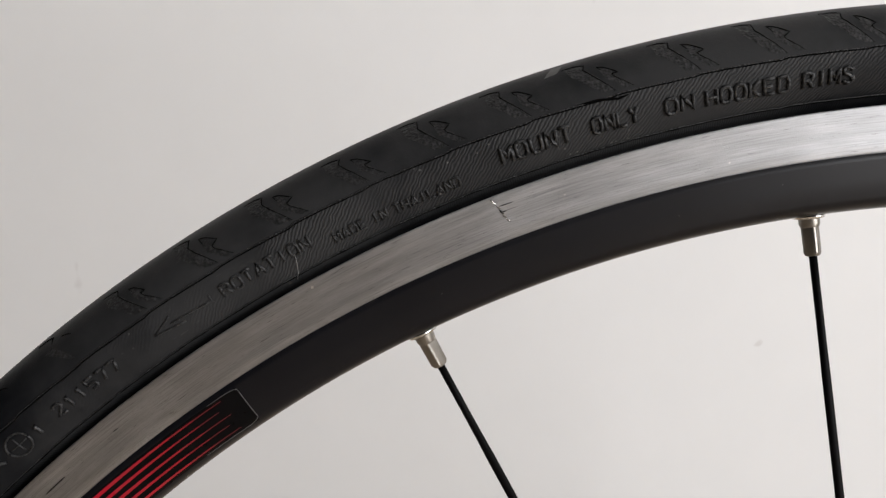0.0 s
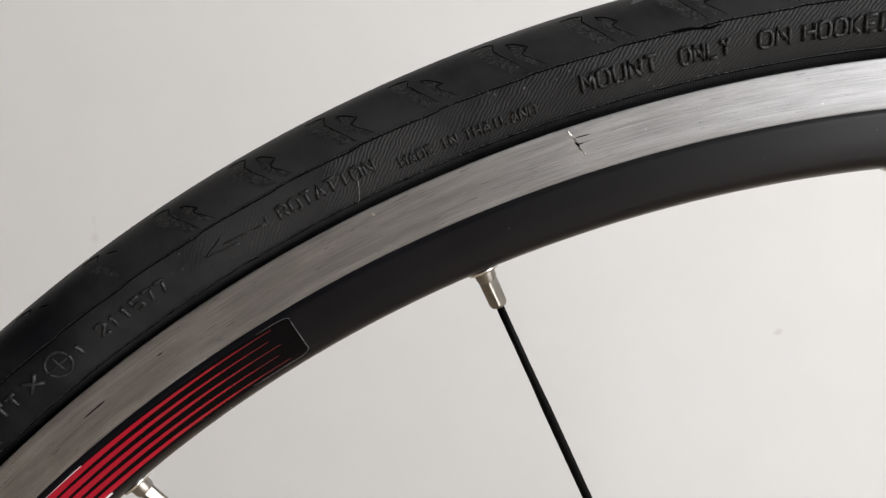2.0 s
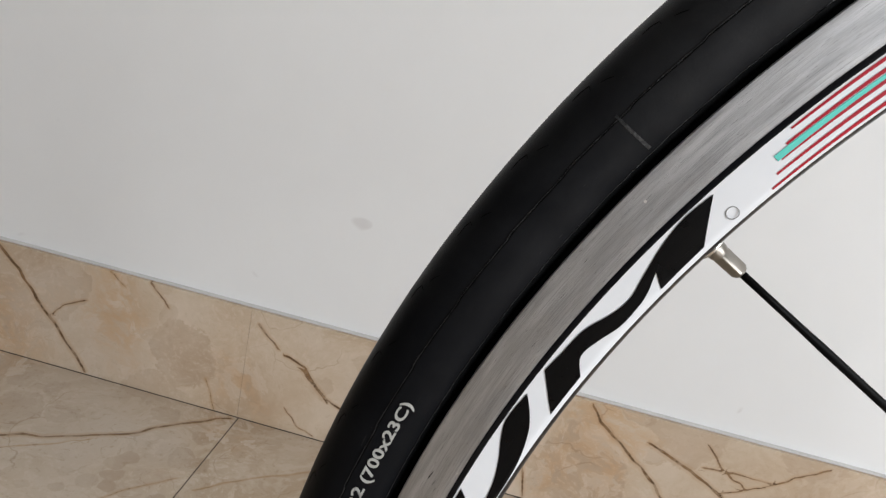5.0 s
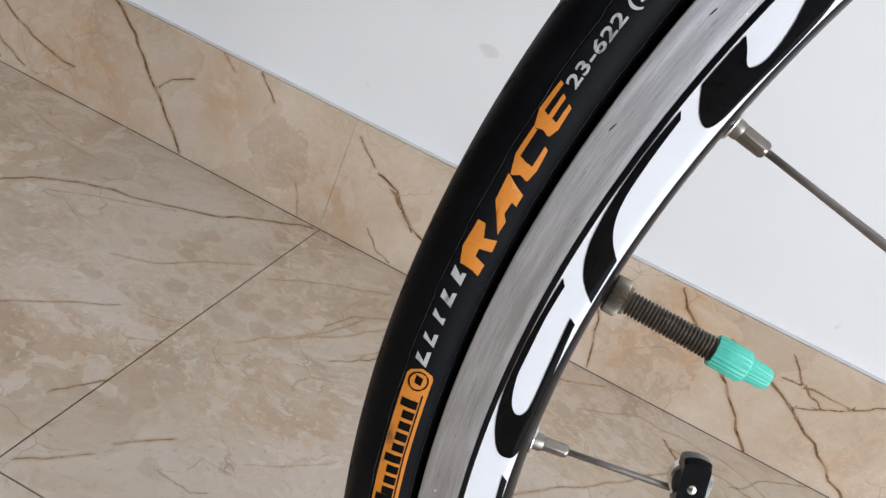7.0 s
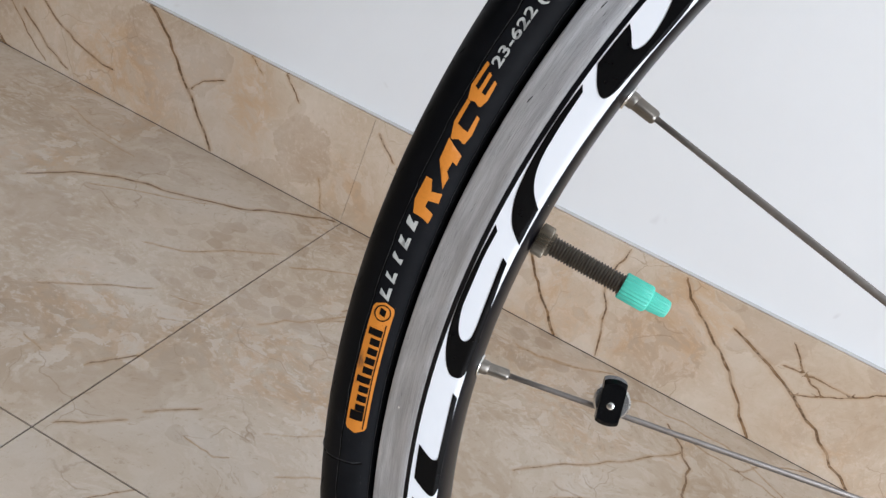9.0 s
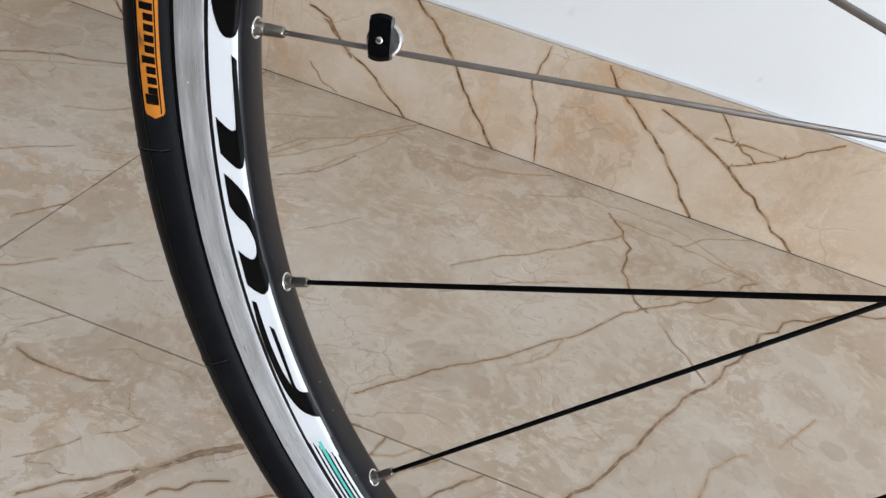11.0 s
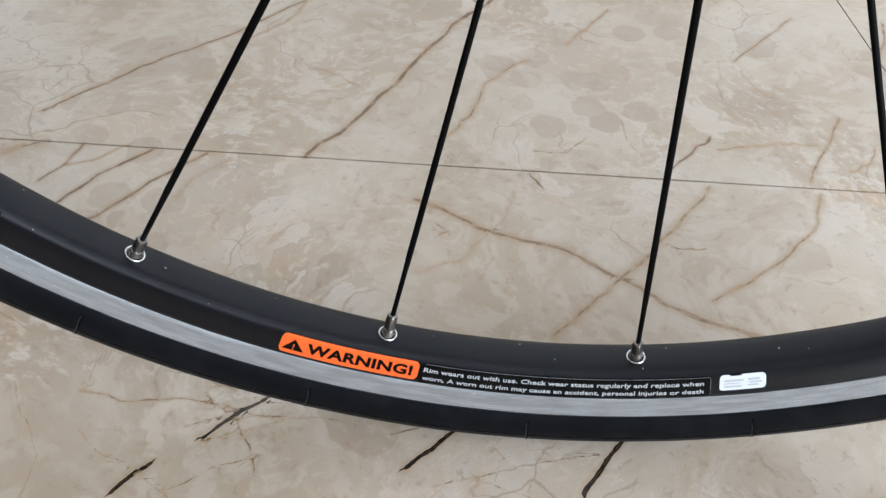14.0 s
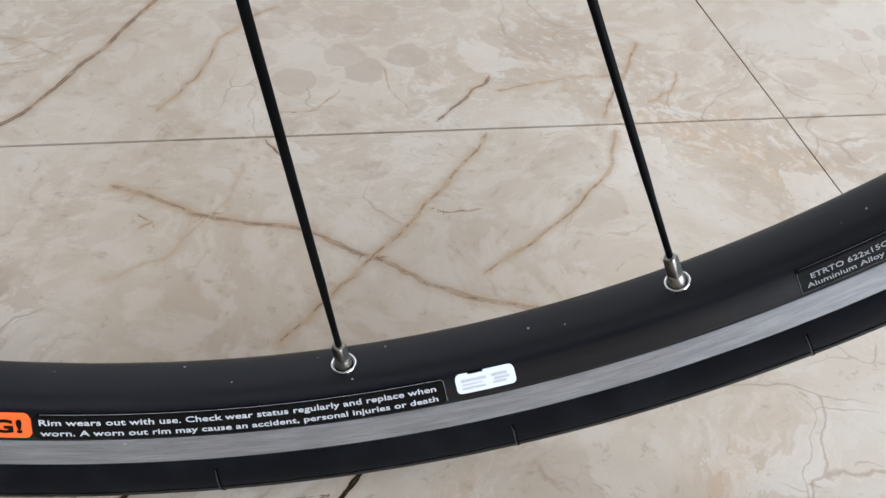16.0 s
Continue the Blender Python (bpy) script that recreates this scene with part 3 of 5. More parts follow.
vein(1.5, 0.25, (-0.179, 0.121), (-0.175, 0.137), (-0.159, 0.155))
vein(1.0, 0.45, (-0.243, 0.140), (-0.228, 0.148), (-0.216, 0.161))
vein(1.3, 0.55, (-0.252, 0.127), (-0.243, 0.143), (-0.240, 0.159))
vein(1.7, 0.65, (-0.236, 0.112), (-0.224, 0.135), (-0.212, 0.148), (-0.202, 0.159))
vein(1.7, 0.60, (-0.225, 0.093), (-0.212, 0.107), (-0.199, 0.126), (-0.184, 0.147), (-0.172, 0.159))
vein(2.2, 0.50, (-0.057, 0.133), (-0.043, 0.127), (-0.025, 0.115), (-0.002, 0.108), (0.020, 0.103), (0.033, 0.094), (0.054, 0.081), (0.065, 0.071), (0.085, 0.062), (0.106, 0.056))
vein(2.2, 0.42, (0.010, 0.047), (0.024, 0.063), (0.041, 0.082), (0.060, 0.103), (0.078, 0.126), (0.100, 0.160))
vein(1.6, 0.45, (0.088, 0.076), (0.108, 0.090), (0.128, 0.107), (0.149, 0.130), (0.161, 0.160))
vein(1.6, 0.25, (-0.054, 0.081), (-0.033, 0.090), (-0.020, 0.111), (-0.010, 0.124), (-0.006, 0.145))
vein(0.6, 0.50, (0.071, 0.113), (0.076, 0.110), (0.089, 0.111))
vein(0.5, 0.40, (0.058, 0.216), (0.060, 0.196), (0.067, 0.182))
vein(0.5, 0.40, (0.036, 0.197), (0.025, 0.182), (0.005, 0.181))
vein(2.0, 0.65, (-0.336, -0.003), (-0.311, 0.019), (-0.290, 0.035), (-0.269, 0.057), (-0.256, 0.072))
vein(2.0, 0.60, (-0.298, -0.010), (-0.280, 0.016), (-0.262, 0.034), (-0.250, 0.057))
vein(1.5, 0.55, (-0.287, -0.008), (-0.276, 0.021))
vein(2.8, 0.62, (-0.808, 0.400), (-0.787, 0.444), (-0.759, 0.474), (-0.698, 0.505), (-0.648, 0.535), (-0.606, 0.580), (-0.564, 0.614))
vein(1.2, 0.40, (-0.763, 0.440), (-0.733, 0.466), (-0.697, 0.490), (-0.672, 0.512))
vein(1.6, 0.45, (-0.661, 0.399), (-0.629, 0.416), (-0.591, 0.468), (-0.566, 0.494))
vein(1.3, 0.45, (-0.545, 0.483), (-0.502, 0.525), (-0.444, 0.566))
vein(1.5, 0.50, (-0.670, 0.278), (-0.640, 0.313), (-0.608, 0.345))
vein(1.3, 0.45, (-0.515, 0.375), (-0.484, 0.421), (-0.464, 0.453), (-0.447, 0.500))
vein(1.6, 0.55, (-0.577, 0.228), (-0.567, 0.248), (-0.557, 0.265))
vein(1.4, 0.50, (-0.514, 0.218), (-0.499, 0.236), (-0.487, 0.249))
vein(1.4, 0.50, (-0.550, 0.168), (-0.533, 0.185), (-0.518, 0.202))
vein(1.0, 0.40, (-0.592, 0.349), (-0.576, 0.354), (-0.561, 0.362))
vein(1.0, 0.35, (-0.578, 0.315), (-0.562, 0.326))
vein(1.2, 0.40, (-0.630, 0.222), (-0.610, 0.218))
vein(1.2, 0.35, (-0.838, 0.530), (-0.800, 0.528), (-0.780, 0.528))
vein(1.2, 0.35, (-0.897, 0.560), (-0.842, 0.543), (-0.809, 0.541))
vein(4.2, 0.55, (-0.316, 0.108), (-0.329, 0.098), (-0.341, 0.085), (-0.353, 0.068), (-0.360, 0.055))
vein(6.5, 0.55, (-0.359, 0.057), (-0.364, 0.046), (-0.371, 0.035), (-0.378, 0.025), (-0.386, 0.012))
vein(9.0, 0.5, (-0.374, 0.028), (-0.381, 0.018), (-0.389, 0.011), (-0.392, 0.002))
vein(1.7, 0.55, (-0.406, 0.021), (-0.399, 0.029), (-0.389, 0.040), (-0.377, 0.048), (-0.369, 0.058), (-0.357, 0.066))
vein(1.9, 0.6, (-0.479, 0.113), (-0.465, 0.109), (-0.450, 0.109), (-0.435, 0.110), (-0.424, 0.111), (-0.415, 0.116))
vein(1.5, 0.6, (-0.346, 0.052), (-0.342, 0.059), (-0.332, 0.063), (-0.329, 0.070), (-0.321, 0.076), (-0.311, 0.081))
vein(1.9, 0.6, (-0.321, 0.032), (-0.319, 0.040), (-0.313, 0.051), (-0.310, 0.059), (-0.303, 0.066), (-0.295, 0.074), (-0.283, 0.084))
vein(0.8, 0.5, (-0.423, 0.041), (-0.413, 0.051), (-0.409, 0.057), (-0.404, 0.063), (-0.401, 0.069))
vein(0.7, 0.5, (-0.393, 0.078), (-0.383, 0.085), (-0.378, 0.093))
vein(0.7, 0.5, (-0.344, 0.047), (-0.335, 0.046), (-0.324, 0.044), (-0.319, 0.044))
vein(0.6, 0.5, (-0.415, 0.041), (-0.404, 0.046), (-0.397, 0.043), (-0.387, 0.045))
vein(0.8, 0.45, (-0.478, 0.217), (-0.466, 0.216), (-0.451, 0.215), (-0.443, 0.222))
vein(0.7, 0.45, (-0.431, 0.140), (-0.420, 0.148), (-0.408, 0.143), (-0.396, 0.145), (-0.380, 0.145), (-0.373, 0.144))
vein(0.8, 0.6, (-0.491, 0.130), (-0.485, 0.138), (-0.479, 0.147), (-0.472, 0.156))
vein(0.5, 0.45, (-0.400, 0.021), (-0.385, 0.029), (-0.374, 0.039))
vein(0.5, 0.45, (-0.417, 0.117), (-0.411, 0.111), (-0.405, 0.103))
vein(0.5, 0.4, (-0.406, 0.114), (-0.397, 0.113), (-0.391, 0.101), (-0.381, 0.097))
vein(0.5, 0.45, (-0.331, 0.031), (-0.341, 0.040), (-0.331, 0.043), (-0.321, 0.050))
vein(0.6, 0.5, (-0.330, 0.088), (-0.322, 0.094), (-0.312, 0.105))
skirt_vein(2.8, 0.75, (-0.862, 0.134), (-0.829, 0.108), (-0.798, 0.067), (-0.744, 0.004))
skirt_vein(1.4, 0.55, (-0.790, 0.061), (-0.774, 0.079), (-0.747, 0.092))
skirt_vein(2.0, 0.60, (-1.020, 0.090), (-0.989, 0.065), (-0.956, 0.049), (-0.895, 0.038))
skirt_vein(2.0, 0.60, (-1.034, 0.056), (-0.993, 0.024), (-0.960, 0.010))
skirt_vein(1.7, 0.65, (-0.675, 0.133), (-0.664, 0.123), (-0.652, 0.110))
skirt_vein(1.6, 0.45, (-0.722, 0.134), (-0.704, 0.121))
skirt_vein(2.0, 0.65, (-0.549, 0.119), (-0.524, 0.096))
skirt_vein(2.0, 0.70, (-0.497, 0.081), (-0.480, 0.066), (-0.463, 0.050))
skirt_vein(1.5, 0.45, (-0.601, 0.037), (-0.587, 0.002))
skirt_vein(2.0, 0.8, (-0.516, 0.091), (-0.491, 0.083), (-0.463, 0.053), (-0.428, 0.034), (-0.387, -0.000))
skirt_vein(2.6, 0.85, (-0.400, 0.134), (-0.373, 0.112), (-0.346, 0.082), (-0.329, 0.055), (-0.306, 0.029), (-0.282, 0.001))
skirt_vein(1.8, 0.7, (-0.252, 0.130), (-0.261, 0.089), (-0.245, 0.058), (-0.232, 0.003))
skirt_vein(2.4, 0.8, (-0.188, 0.130), (-0.160, 0.102), (-0.123, 0.076), (-0.088, 0.041), (-0.053, 0.001))
skirt_vein(2.4, 0.85, (-0.122, 0.105), (-0.075, 0.087), (-0.037, 0.067), (0.007, 0.036), (0.056, 0.002))
skirt_vein(1.5, 0.7, (-0.065, 0.120), (-0.045, 0.098), (-0.017, 0.082))
skirt_vein(1.4, 0.7, (-0.039, 0.070), (-0.014, 0.083), (0.009, 0.097), (0.030, 0.113), (0.054, 0.129))
skirt_vein(1.4, 0.6, (-0.064, 0.094), (-0.021, 0.097), (0.009, 0.097))
skirt_vein(1.2, 0.6, (-0.507, 0.028), (-0.490, 0.009), (-0.471, 0.003))

for k in range(14):
    # net of hair cracks in front of the wheel
    x, y, turn = random.uniform(-0.22, 0.0), random.uniform(-0.055, 0.018), random.choice((0.3, 1.0, 2.2)) + random.gauss(0, 0.3)
    line = [(x, y)]
    for j in range(random.randint(3, 6)):
        turn += random.gauss(0, 0.25)
        step = random.uniform(0.007, 0.014)
        line.append((line[-1][0] + step * math.cos(turn), line[-1][1] + step * math.sin(turn)))
    vein(random.uniform(0.3, 0.45), random.uniform(0.3, 0.5), *line)
for k in range(46):
    # veins of the stone further off
    x, y, turn = random.uniform(-1.3, 1.0), random.uniform(-1.3, 0.55), random.uniform(0.2, 1.1)
    if -1.05 < x < 0.3 and y > -0.1:
        continue
    line = [(x, y)]
    for j in range(random.randint(2, 5)):
        turn += random.gauss(0, 0.35)
        step = random.uniform(0.03, 0.08)
        line.append((line[-1][0] + step * math.cos(turn), line[-1][1] + step * math.sin(turn)))
    vein(random.uniform(1.0, 2.4), random.uniform(0.3, 0.7), *line)
for k in range(13):
    x = random.choice((random.uniform(-1.6, -1.1), random.uniform(0.12, 1.2)))
    z = random.uniform(0.08, 0.135)
    line = [(x, z)]
    for j in range(4):
        line.append((line[-1][0] + random.uniform(0.005, 0.045), line[-1][1] - random.uniform(0.015, 0.045)))
    skirt_vein(random.uniform(1.2, 2.6), random.uniform(0.5, 0.85), *[(a, max(0.0, b)) for a, b in line])


def side_of(p, pts):
    d, sign, over = seg_distance(np.array([p[0]]), np.array([p[1]]), pts)
    return float(sign[0])


def turned(veins):
    """Run neighbouring veins so that the stone between two of them lies on the same side of both."""
    done = []
    for w, dk, pts in veins:
        vote = 0.0
        for w2, dk2, other in done:
            a, b = np.array(pts), np.array(other)
            gap = np.hypot(a[:, None, 0] - b[None, :, 0], a[:, None, 1] - b[None, :, 1])
            i, j = np.unravel_index(np.argmin(gap), gap.shape)
            if 1e-4 < gap[i, j] < 0.03:
                mid = (a[i] + b[j]) / 2
                vote += side_of(mid, pts) * side_of(mid, other) / gap[i, j]
        done.append((w, dk, pts if vote >= 0 else pts[::-1]))
    return done


FLOOR_VEINS, SKIRT_VEINS = turned(FLOOR_VEINS), turned(SKIRT_VEINS)


def vein_field(px, py, veins):
    """For each point: distance to the nearest vein in its own half widths, that half width, and its darkness."""
    dist, half, dark = np.full(px.shape, 0.05), np.full(px.shape, 0.001), np.zeros(px.shape)
    rel = np.full(px.shape, 60.0)
    for w, dk, pts in veins:
        d, sign, over = seg_distance(px, py, pts)
        near = d / w < rel
        rel = np.where(near, d / w, rel)
        fade = np.clip(1 - over / 0.005, 0, 1)
        dist, half, dark = np.where(near, d * sign, dist), np.where(near, w, half), np.where(near, dk * fade, dark)
    return np.stack([dist, half, dark], -1), np.abs(dist)


def slab(name, corners, cell, veins, parent, to_world, thick, label="", stone=None):
    """A stone slab over a quad of plan corners, with a fine grid, softened rims and the vein field on its face."""
    (x0, y0), (x1, y1), (x2, y2), (x3, y3) = corners
    nx = max(2, int(math.hypot(x1 - x0, y1 - y0) / cell))
    ny = max(2, int(math.hypot(x3 - x0, y3 - y0) / cell))
    u, v = np.meshgrid(np.linspace(0, 1, nx + 1), np.linspace(0, 1, ny + 1))
    px = (1 - u) * (1 - v) * x0 + u * (1 - v) * x1 + u * v * x2 + (1 - u) * v * x3
    py = (1 - u) * (1 - v) * y0 + u * (1 - v) * y1 + u * v * y2 + (1 - u) * v * y3
    px, py = px.ravel(), py.ravel()
    verts = [to_world(a, b, 0.0) for a, b in zip(px, py)]
    faces = []
    w = nx + 1
    for j in range(ny):
        for i in range(nx):
            k = j * w + i
            faces.append((k, k + 1, k + 1 + w, k + w))
    rim = [i for i in range(w)] + [j * w + nx for j in range(1, ny + 1)] + [ny * w + i for i in range(nx - 1, -1, -1)] + [j * w for j in range(ny - 1, 0, -1)]
    base = len(verts)
    verts += [to_world(px[k], py[k], -thick) for k in rim]
    n = len(rim)
    for i in range(n):
        faces.append((rim[i], base + i, base + (i + 1) % n, rim[(i + 1) % n]))
    me = bpy.data.meshes.new(name)
    me.from_pydata(verts, [], faces)
    field = np.zeros((len(verts), 3), dtype=np.float32)
    field[:base], far = vein_field(px, py, veins)
    reach = np.zeros((len(verts), 3), dtype=np.float32)
    reach[:base, 0], reach[:base, 1] = far, far / cell
    reach[base:] = reach[rim]
    field[base:] = field[rim]
    att = me.attributes.new("stone", "FLOAT_VECTOR", "POINT")
    att.data.foreach_set("vector", field.ravel())
    att = me.attributes.new("reach", "FLOAT_VECTOR", "POINT")
    att.data.foreach_set("vector", reach.ravel())
    me.materials.append(stone or MARBLE)
    me.update()
    ob = new(name, me)
    ob.parent = parent
    if label:
        ob["label"] = label
    return ob


WALL_Y, SKIRT_Y, SKIRT_TOP = 0.630, 0.620, 0.134
GAP = 0.0007
ROOM = (-4.2, 2.2, -4.2, WALL_Y, 2.6)


def column(i, y):
    """The joint between floor tiles left of column i, where it crosses y."""
    lines = {0: (-0.557, 0.0), 1: (0.2555, -0.058)}
    if i in lines:
        x, slope = lines[i]
        return x + slope * y
    return column(0, y) + 0.8 * i if i < 0 else column(1, y) + 0.8 * (i - 1)


def row(j, x):
    """The joint in front of row j of floor tiles, where it crosses x."""
    return 0.1630 + 0.014 * x + 0.8 * j


floor = mesh_object("floor", box(-4.2, 2.2, -4.2, WALL_Y, -0.06, -0.0012), GROUT, None, smooth=False)
tagged(floor, "polished cream marble tile floor with brown veins", "floor", kind="structure")


def floor_tile(i, j, cell):
    y_lo = row(j, column(i, 0.0))
    lo = [(column(i, y_lo) + GAP, row(j, column(i, y_lo)) + GAP), (column(i + 1, y_lo) - GAP, row(j, column(i + 1, y_lo)) + GAP)]
    if j == 0:
        hi = [(column(i + 1, SKIRT_Y) - GAP, SKIRT_Y - 0.0014), (column(i, SKIRT_Y) + GAP, SKIRT_Y - 0.0014)]
    else:
        y_hi = row(j + 1, column(i, 0.0))
        hi = [(column(i + 1, y_hi) - GAP, row(j + 1, column(i + 1, y_hi)) - GAP), (column(i, y_hi) + GAP, row(j + 1, column(i, y_hi)) - GAP)]
    lo, hi = [[(min(max(x, ROOM[0]), ROOM[1]), max(y, ROOM[2])) for x, y in pair] for pair in (lo, hi)]
    if lo[1][0] - lo[0][0] < 0.01 or hi[0][1] - lo[0][1] < 0.01:
        return
    slab("tile", lo + hi, cell, FLOOR_VEINS, floor, lambda a, b, h: (a, b, h), 0.0012)


for i in range(-5, 4):
    for j in range(0, -7, -1):
        floor_tile(i, j, 0.0022 if i == 0 and j > -2 else (0.006 if i in (-1, 1) and j > -2 else 0.03))

skirting = mesh_object("baseboard", box(-4.2, 2.2, SKIRT_Y + 0.0015, WALL_Y, 0.0, SKIRT_TOP - 0.001), GROUT, None, smooth=False)
tagged(skirting, "cream marble skirting board with dark brown veins", "skirting", kind="structure")
for x in range(-5, 4):
    a, b = max(ROOM[0], -0.5590 + 0.8 * x + 0.0002), min(ROOM[1], -0.5590 + 0.8 * (x + 1) - 0.0002)
    slab("skirting_tile", [(a, 0.0003), (b, 0.0003), (b, SKIRT_TOP), (a, SKIRT_TOP)], 0.003 if x in (-1, 0) else 0.012, SKIRT_VEINS, skirting, lambda p, q, h: (p, SKIRT_Y - h, q), 0.0098, "", MARBLE_WARM)

part("sealant", box(-4.2, 2.2, SKIRT_Y + 0.004, WALL_Y + 0.001, SKIRT_TOP + 0.0002, SKIRT_TOP + 0.0016, 0.0005), SEALANT, skirting, "grey white sealant line")



def wall(name, bm, label, paint=PLASTER):
    return tagged(mesh_object(name, bm, paint, None, smooth=False), label, "wall", kind="structure")


def wall_with_hole(name, label, along, at, lo, hi, hole):
    """A wall 0.12 thick beyond at, with one opening (from, to, sill, head)."""
    bm = bmesh.new()
    h0, h1, s, h = hole
    pieces = [(lo, h0, 0, ROOM[4]), (h1, hi, 0, ROOM[4]), (h0, h1, 0, s), (h0, h1, h, ROOM[4])]
    for a, b, z0, z1 in pieces:
        if z1 - z0 < 0.01:
            continue
        t0, t1 = (at - 0.12, at) if at < 0 else (at, at + 0.12)
        c = box(a, b, t0, t1, z0, z1) if along == "x" else box(t0, t1, a, b, z0, z1)
        me = bpy.data.meshes.new("piece")
        c.to_mesh(me)
        c.free()
        bm.from_mesh(me)
        bpy.data.meshes.remove(me)
    return wall(name, bm, label)


wall("wall_north", box(ROOM[0], 2.2, WALL_Y, WALL_Y + 0.12, 0, 2.6), "white painted plaster wall with faint scuff marks")
# south and west walls are unseen, added dark to hold down bounced light
wall("wall_south", box(ROOM[0], 2.2, ROOM[2] - 0.12, ROOM[2], 0, 2.6), "unseen plain plaster wall, grey to dim reflections", PLASTER_DIM)
wall("wall_west", box(ROOM[0] - 0.12, ROOM[0], ROOM[2], WALL_Y, 0, 2.6), "unseen plain plaster wall, grey to dim reflections", PLASTER_DIM)
wall_with_hole("wall_east", "white plaster wall with a balcony opening", "y", 2.2, ROOM[2], WALL_Y, (-2.95, -0.75, 0.1, 2.25))
ceiling = tagged(mesh_object("ceiling", box(ROOM[0], 2.2, ROOM[2], WALL_Y, 2.6, 2.7), PLASTER, None, smooth=False), "plain white plaster ceiling", "ceiling", kind="structure")

# ---- the wheel ----
wheel = new("bicycle_wheel")
wheel.matrix_world = Matrix(((0.99366, -0.01090, -0.11190, -0.00014), (0.01537, 0.99912, 0.03913, 0.01327), (0.11138, -0.04061, 0.99295, 0.33832), (0, 0, 0, 1)))
tagged(wheel, "black road bicycle wheel with worn silver brake track on marble floor", "bicycle wheel")

TYRE_R, TYRE_HALF = 0.3269, 0.0117
PITCH = 360 / 113


def on_tyre(a, phi, lift=0.0):
    """A point of the tyre's skin: degrees round the axle; phi 0 faces the camera's side, 90 is the tread's middle."""
    c = TYRE_HALF + lift
    return around(a, TYRE_R + c * math.sin(radians(phi)), -c * math.cos(radians(phi)))


# rim: bead seat, brake track and black box section
RIM_FACE = ((0.3066, 0.0096), (0.3050, 0.00945), (0.3010, 0.0091), (0.2972, 0.00865), (0.2960, 0.0080), (0.2950, 0.0068), (0.2943, 0.0051))


def rim_y(r):
    for (r1, y1), (r0, y0) in zip(RIM_FACE, RIM_FACE[1:]):
        if r >= r0:
            return y0 + (y1 - y0) * min(1, (r - r0) / (r1 - r0))
    return RIM_FACE[-1][1]


def rim_build():
    half = [(0.3066, 0.0092), (0.3064, 0.0096), (0.3050, 0.00945), (0.3010, 0.0091), (0.2972, 0.00865), (0.2960, 0.0080), (0.2950, 0.0068), (0.2943, 0.0051), (0.2939, 0.0031), (0.2937, 0.0012)]
    full = [(r, -y) for r, y in half] + [(r, y) for r, y in reversed(half)] + [(0.3080, 0.0090), (0.3080, -0.0090)]
    rim = part("rim", revolve(full, 360), ANODISED, wheel, "black anodised aluminium rim")
    for s, word in ((-1, "near"), (1, "far")):
        prof = [(0.3064, 0.0088), (0.3065, 0.0094), (0.3070, 0.0098), (0.3090, 0.0098), (0.3115, 0.0098), (0.3140, 0.0100), (0.3158, 0.0103), (0.3164, 0.0102), (0.3166, 0.0098), (0.3160, 0.0088), (0.3100, 0.0082)]
        sharp(part("brake_track", revolve([(r, s * y) for r, y in prof], 360), ALLOY, rim, "worn brushed aluminium brake track"), 50)
    return rim


rim = rim_build()


def tyre_build():
    prof = []
    for k in range(61):
        phi = -64 + 308 * k / 60
        r, y = TYRE_R + TYRE_HALF * math.sin(radians(phi)), -TYRE_HALF * math.cos(radians(phi))
        prof.append((r, y))
    prof += [(0.3120, 0.0066), (0.3090, 0.0060), (0.3090, -0.0060), (0.3120, -0.0066)]
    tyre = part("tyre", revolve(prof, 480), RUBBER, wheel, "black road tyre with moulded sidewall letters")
    # stitched mould lines on both sidewalls, each with its crease shade as a near-black tube
    for phi, jog, thick in ((10.0, 1.6, 0.00015), (-43.0, 0.5, 0.00015)):
        for mirror in (1, -1):
            for shift, lift, radius, rubber_kind in ((0.0, 0.00006, thick, RUBBER_LINE), (-1.3, 0.00004, thick * 1.25, RUBBER_SHADE)):
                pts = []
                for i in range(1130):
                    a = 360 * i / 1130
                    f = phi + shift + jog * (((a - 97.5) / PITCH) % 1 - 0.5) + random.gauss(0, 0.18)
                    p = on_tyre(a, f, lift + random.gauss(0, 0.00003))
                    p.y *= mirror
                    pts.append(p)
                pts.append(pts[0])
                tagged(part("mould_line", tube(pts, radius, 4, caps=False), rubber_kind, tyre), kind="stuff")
    return tyre


tyre = tyre_build()


def skin(a_phi, lift, rows=4):
    """A patch on the tyre over a ring of (angle, phi) corners: two lower, two upper."""
    (a0, p0), (a1, p1), (a2, p2), (a3, p3) = a_phi
    bm = bmesh.new()
    grid = []
    for j in range(rows + 1):
        v = j / rows
        line = []
        for i in range(3):
            u = i / 2
            a = (1 - u) * (1 - v) * a0 + u * (1 - v) * a1 + u * v * a2 + (1 - u) * v * a3
            p = (1 - u) * (1 - v) * p0 + u * (1 - v) * p1 + u * v * p2 + (1 - u) * v * p3
            line.append(bm.verts.new(on_tyre(a, p, lift)))
        grid.append(line)
    for p, q in zip(grid, grid[1:]):
        for i in range(2):
            bm.faces.new((p[i], p[i + 1], q[i + 1], q[i]))
    return bm


def joined(pieces):
    bm = bmesh.new()
    for p in pieces:
        me = bpy.data.meshes.new("piece")
        p.to_mesh(me)
        p.free()
        bm.from_mesh(me)
        bpy.data.meshes.remove(me)
    return bm


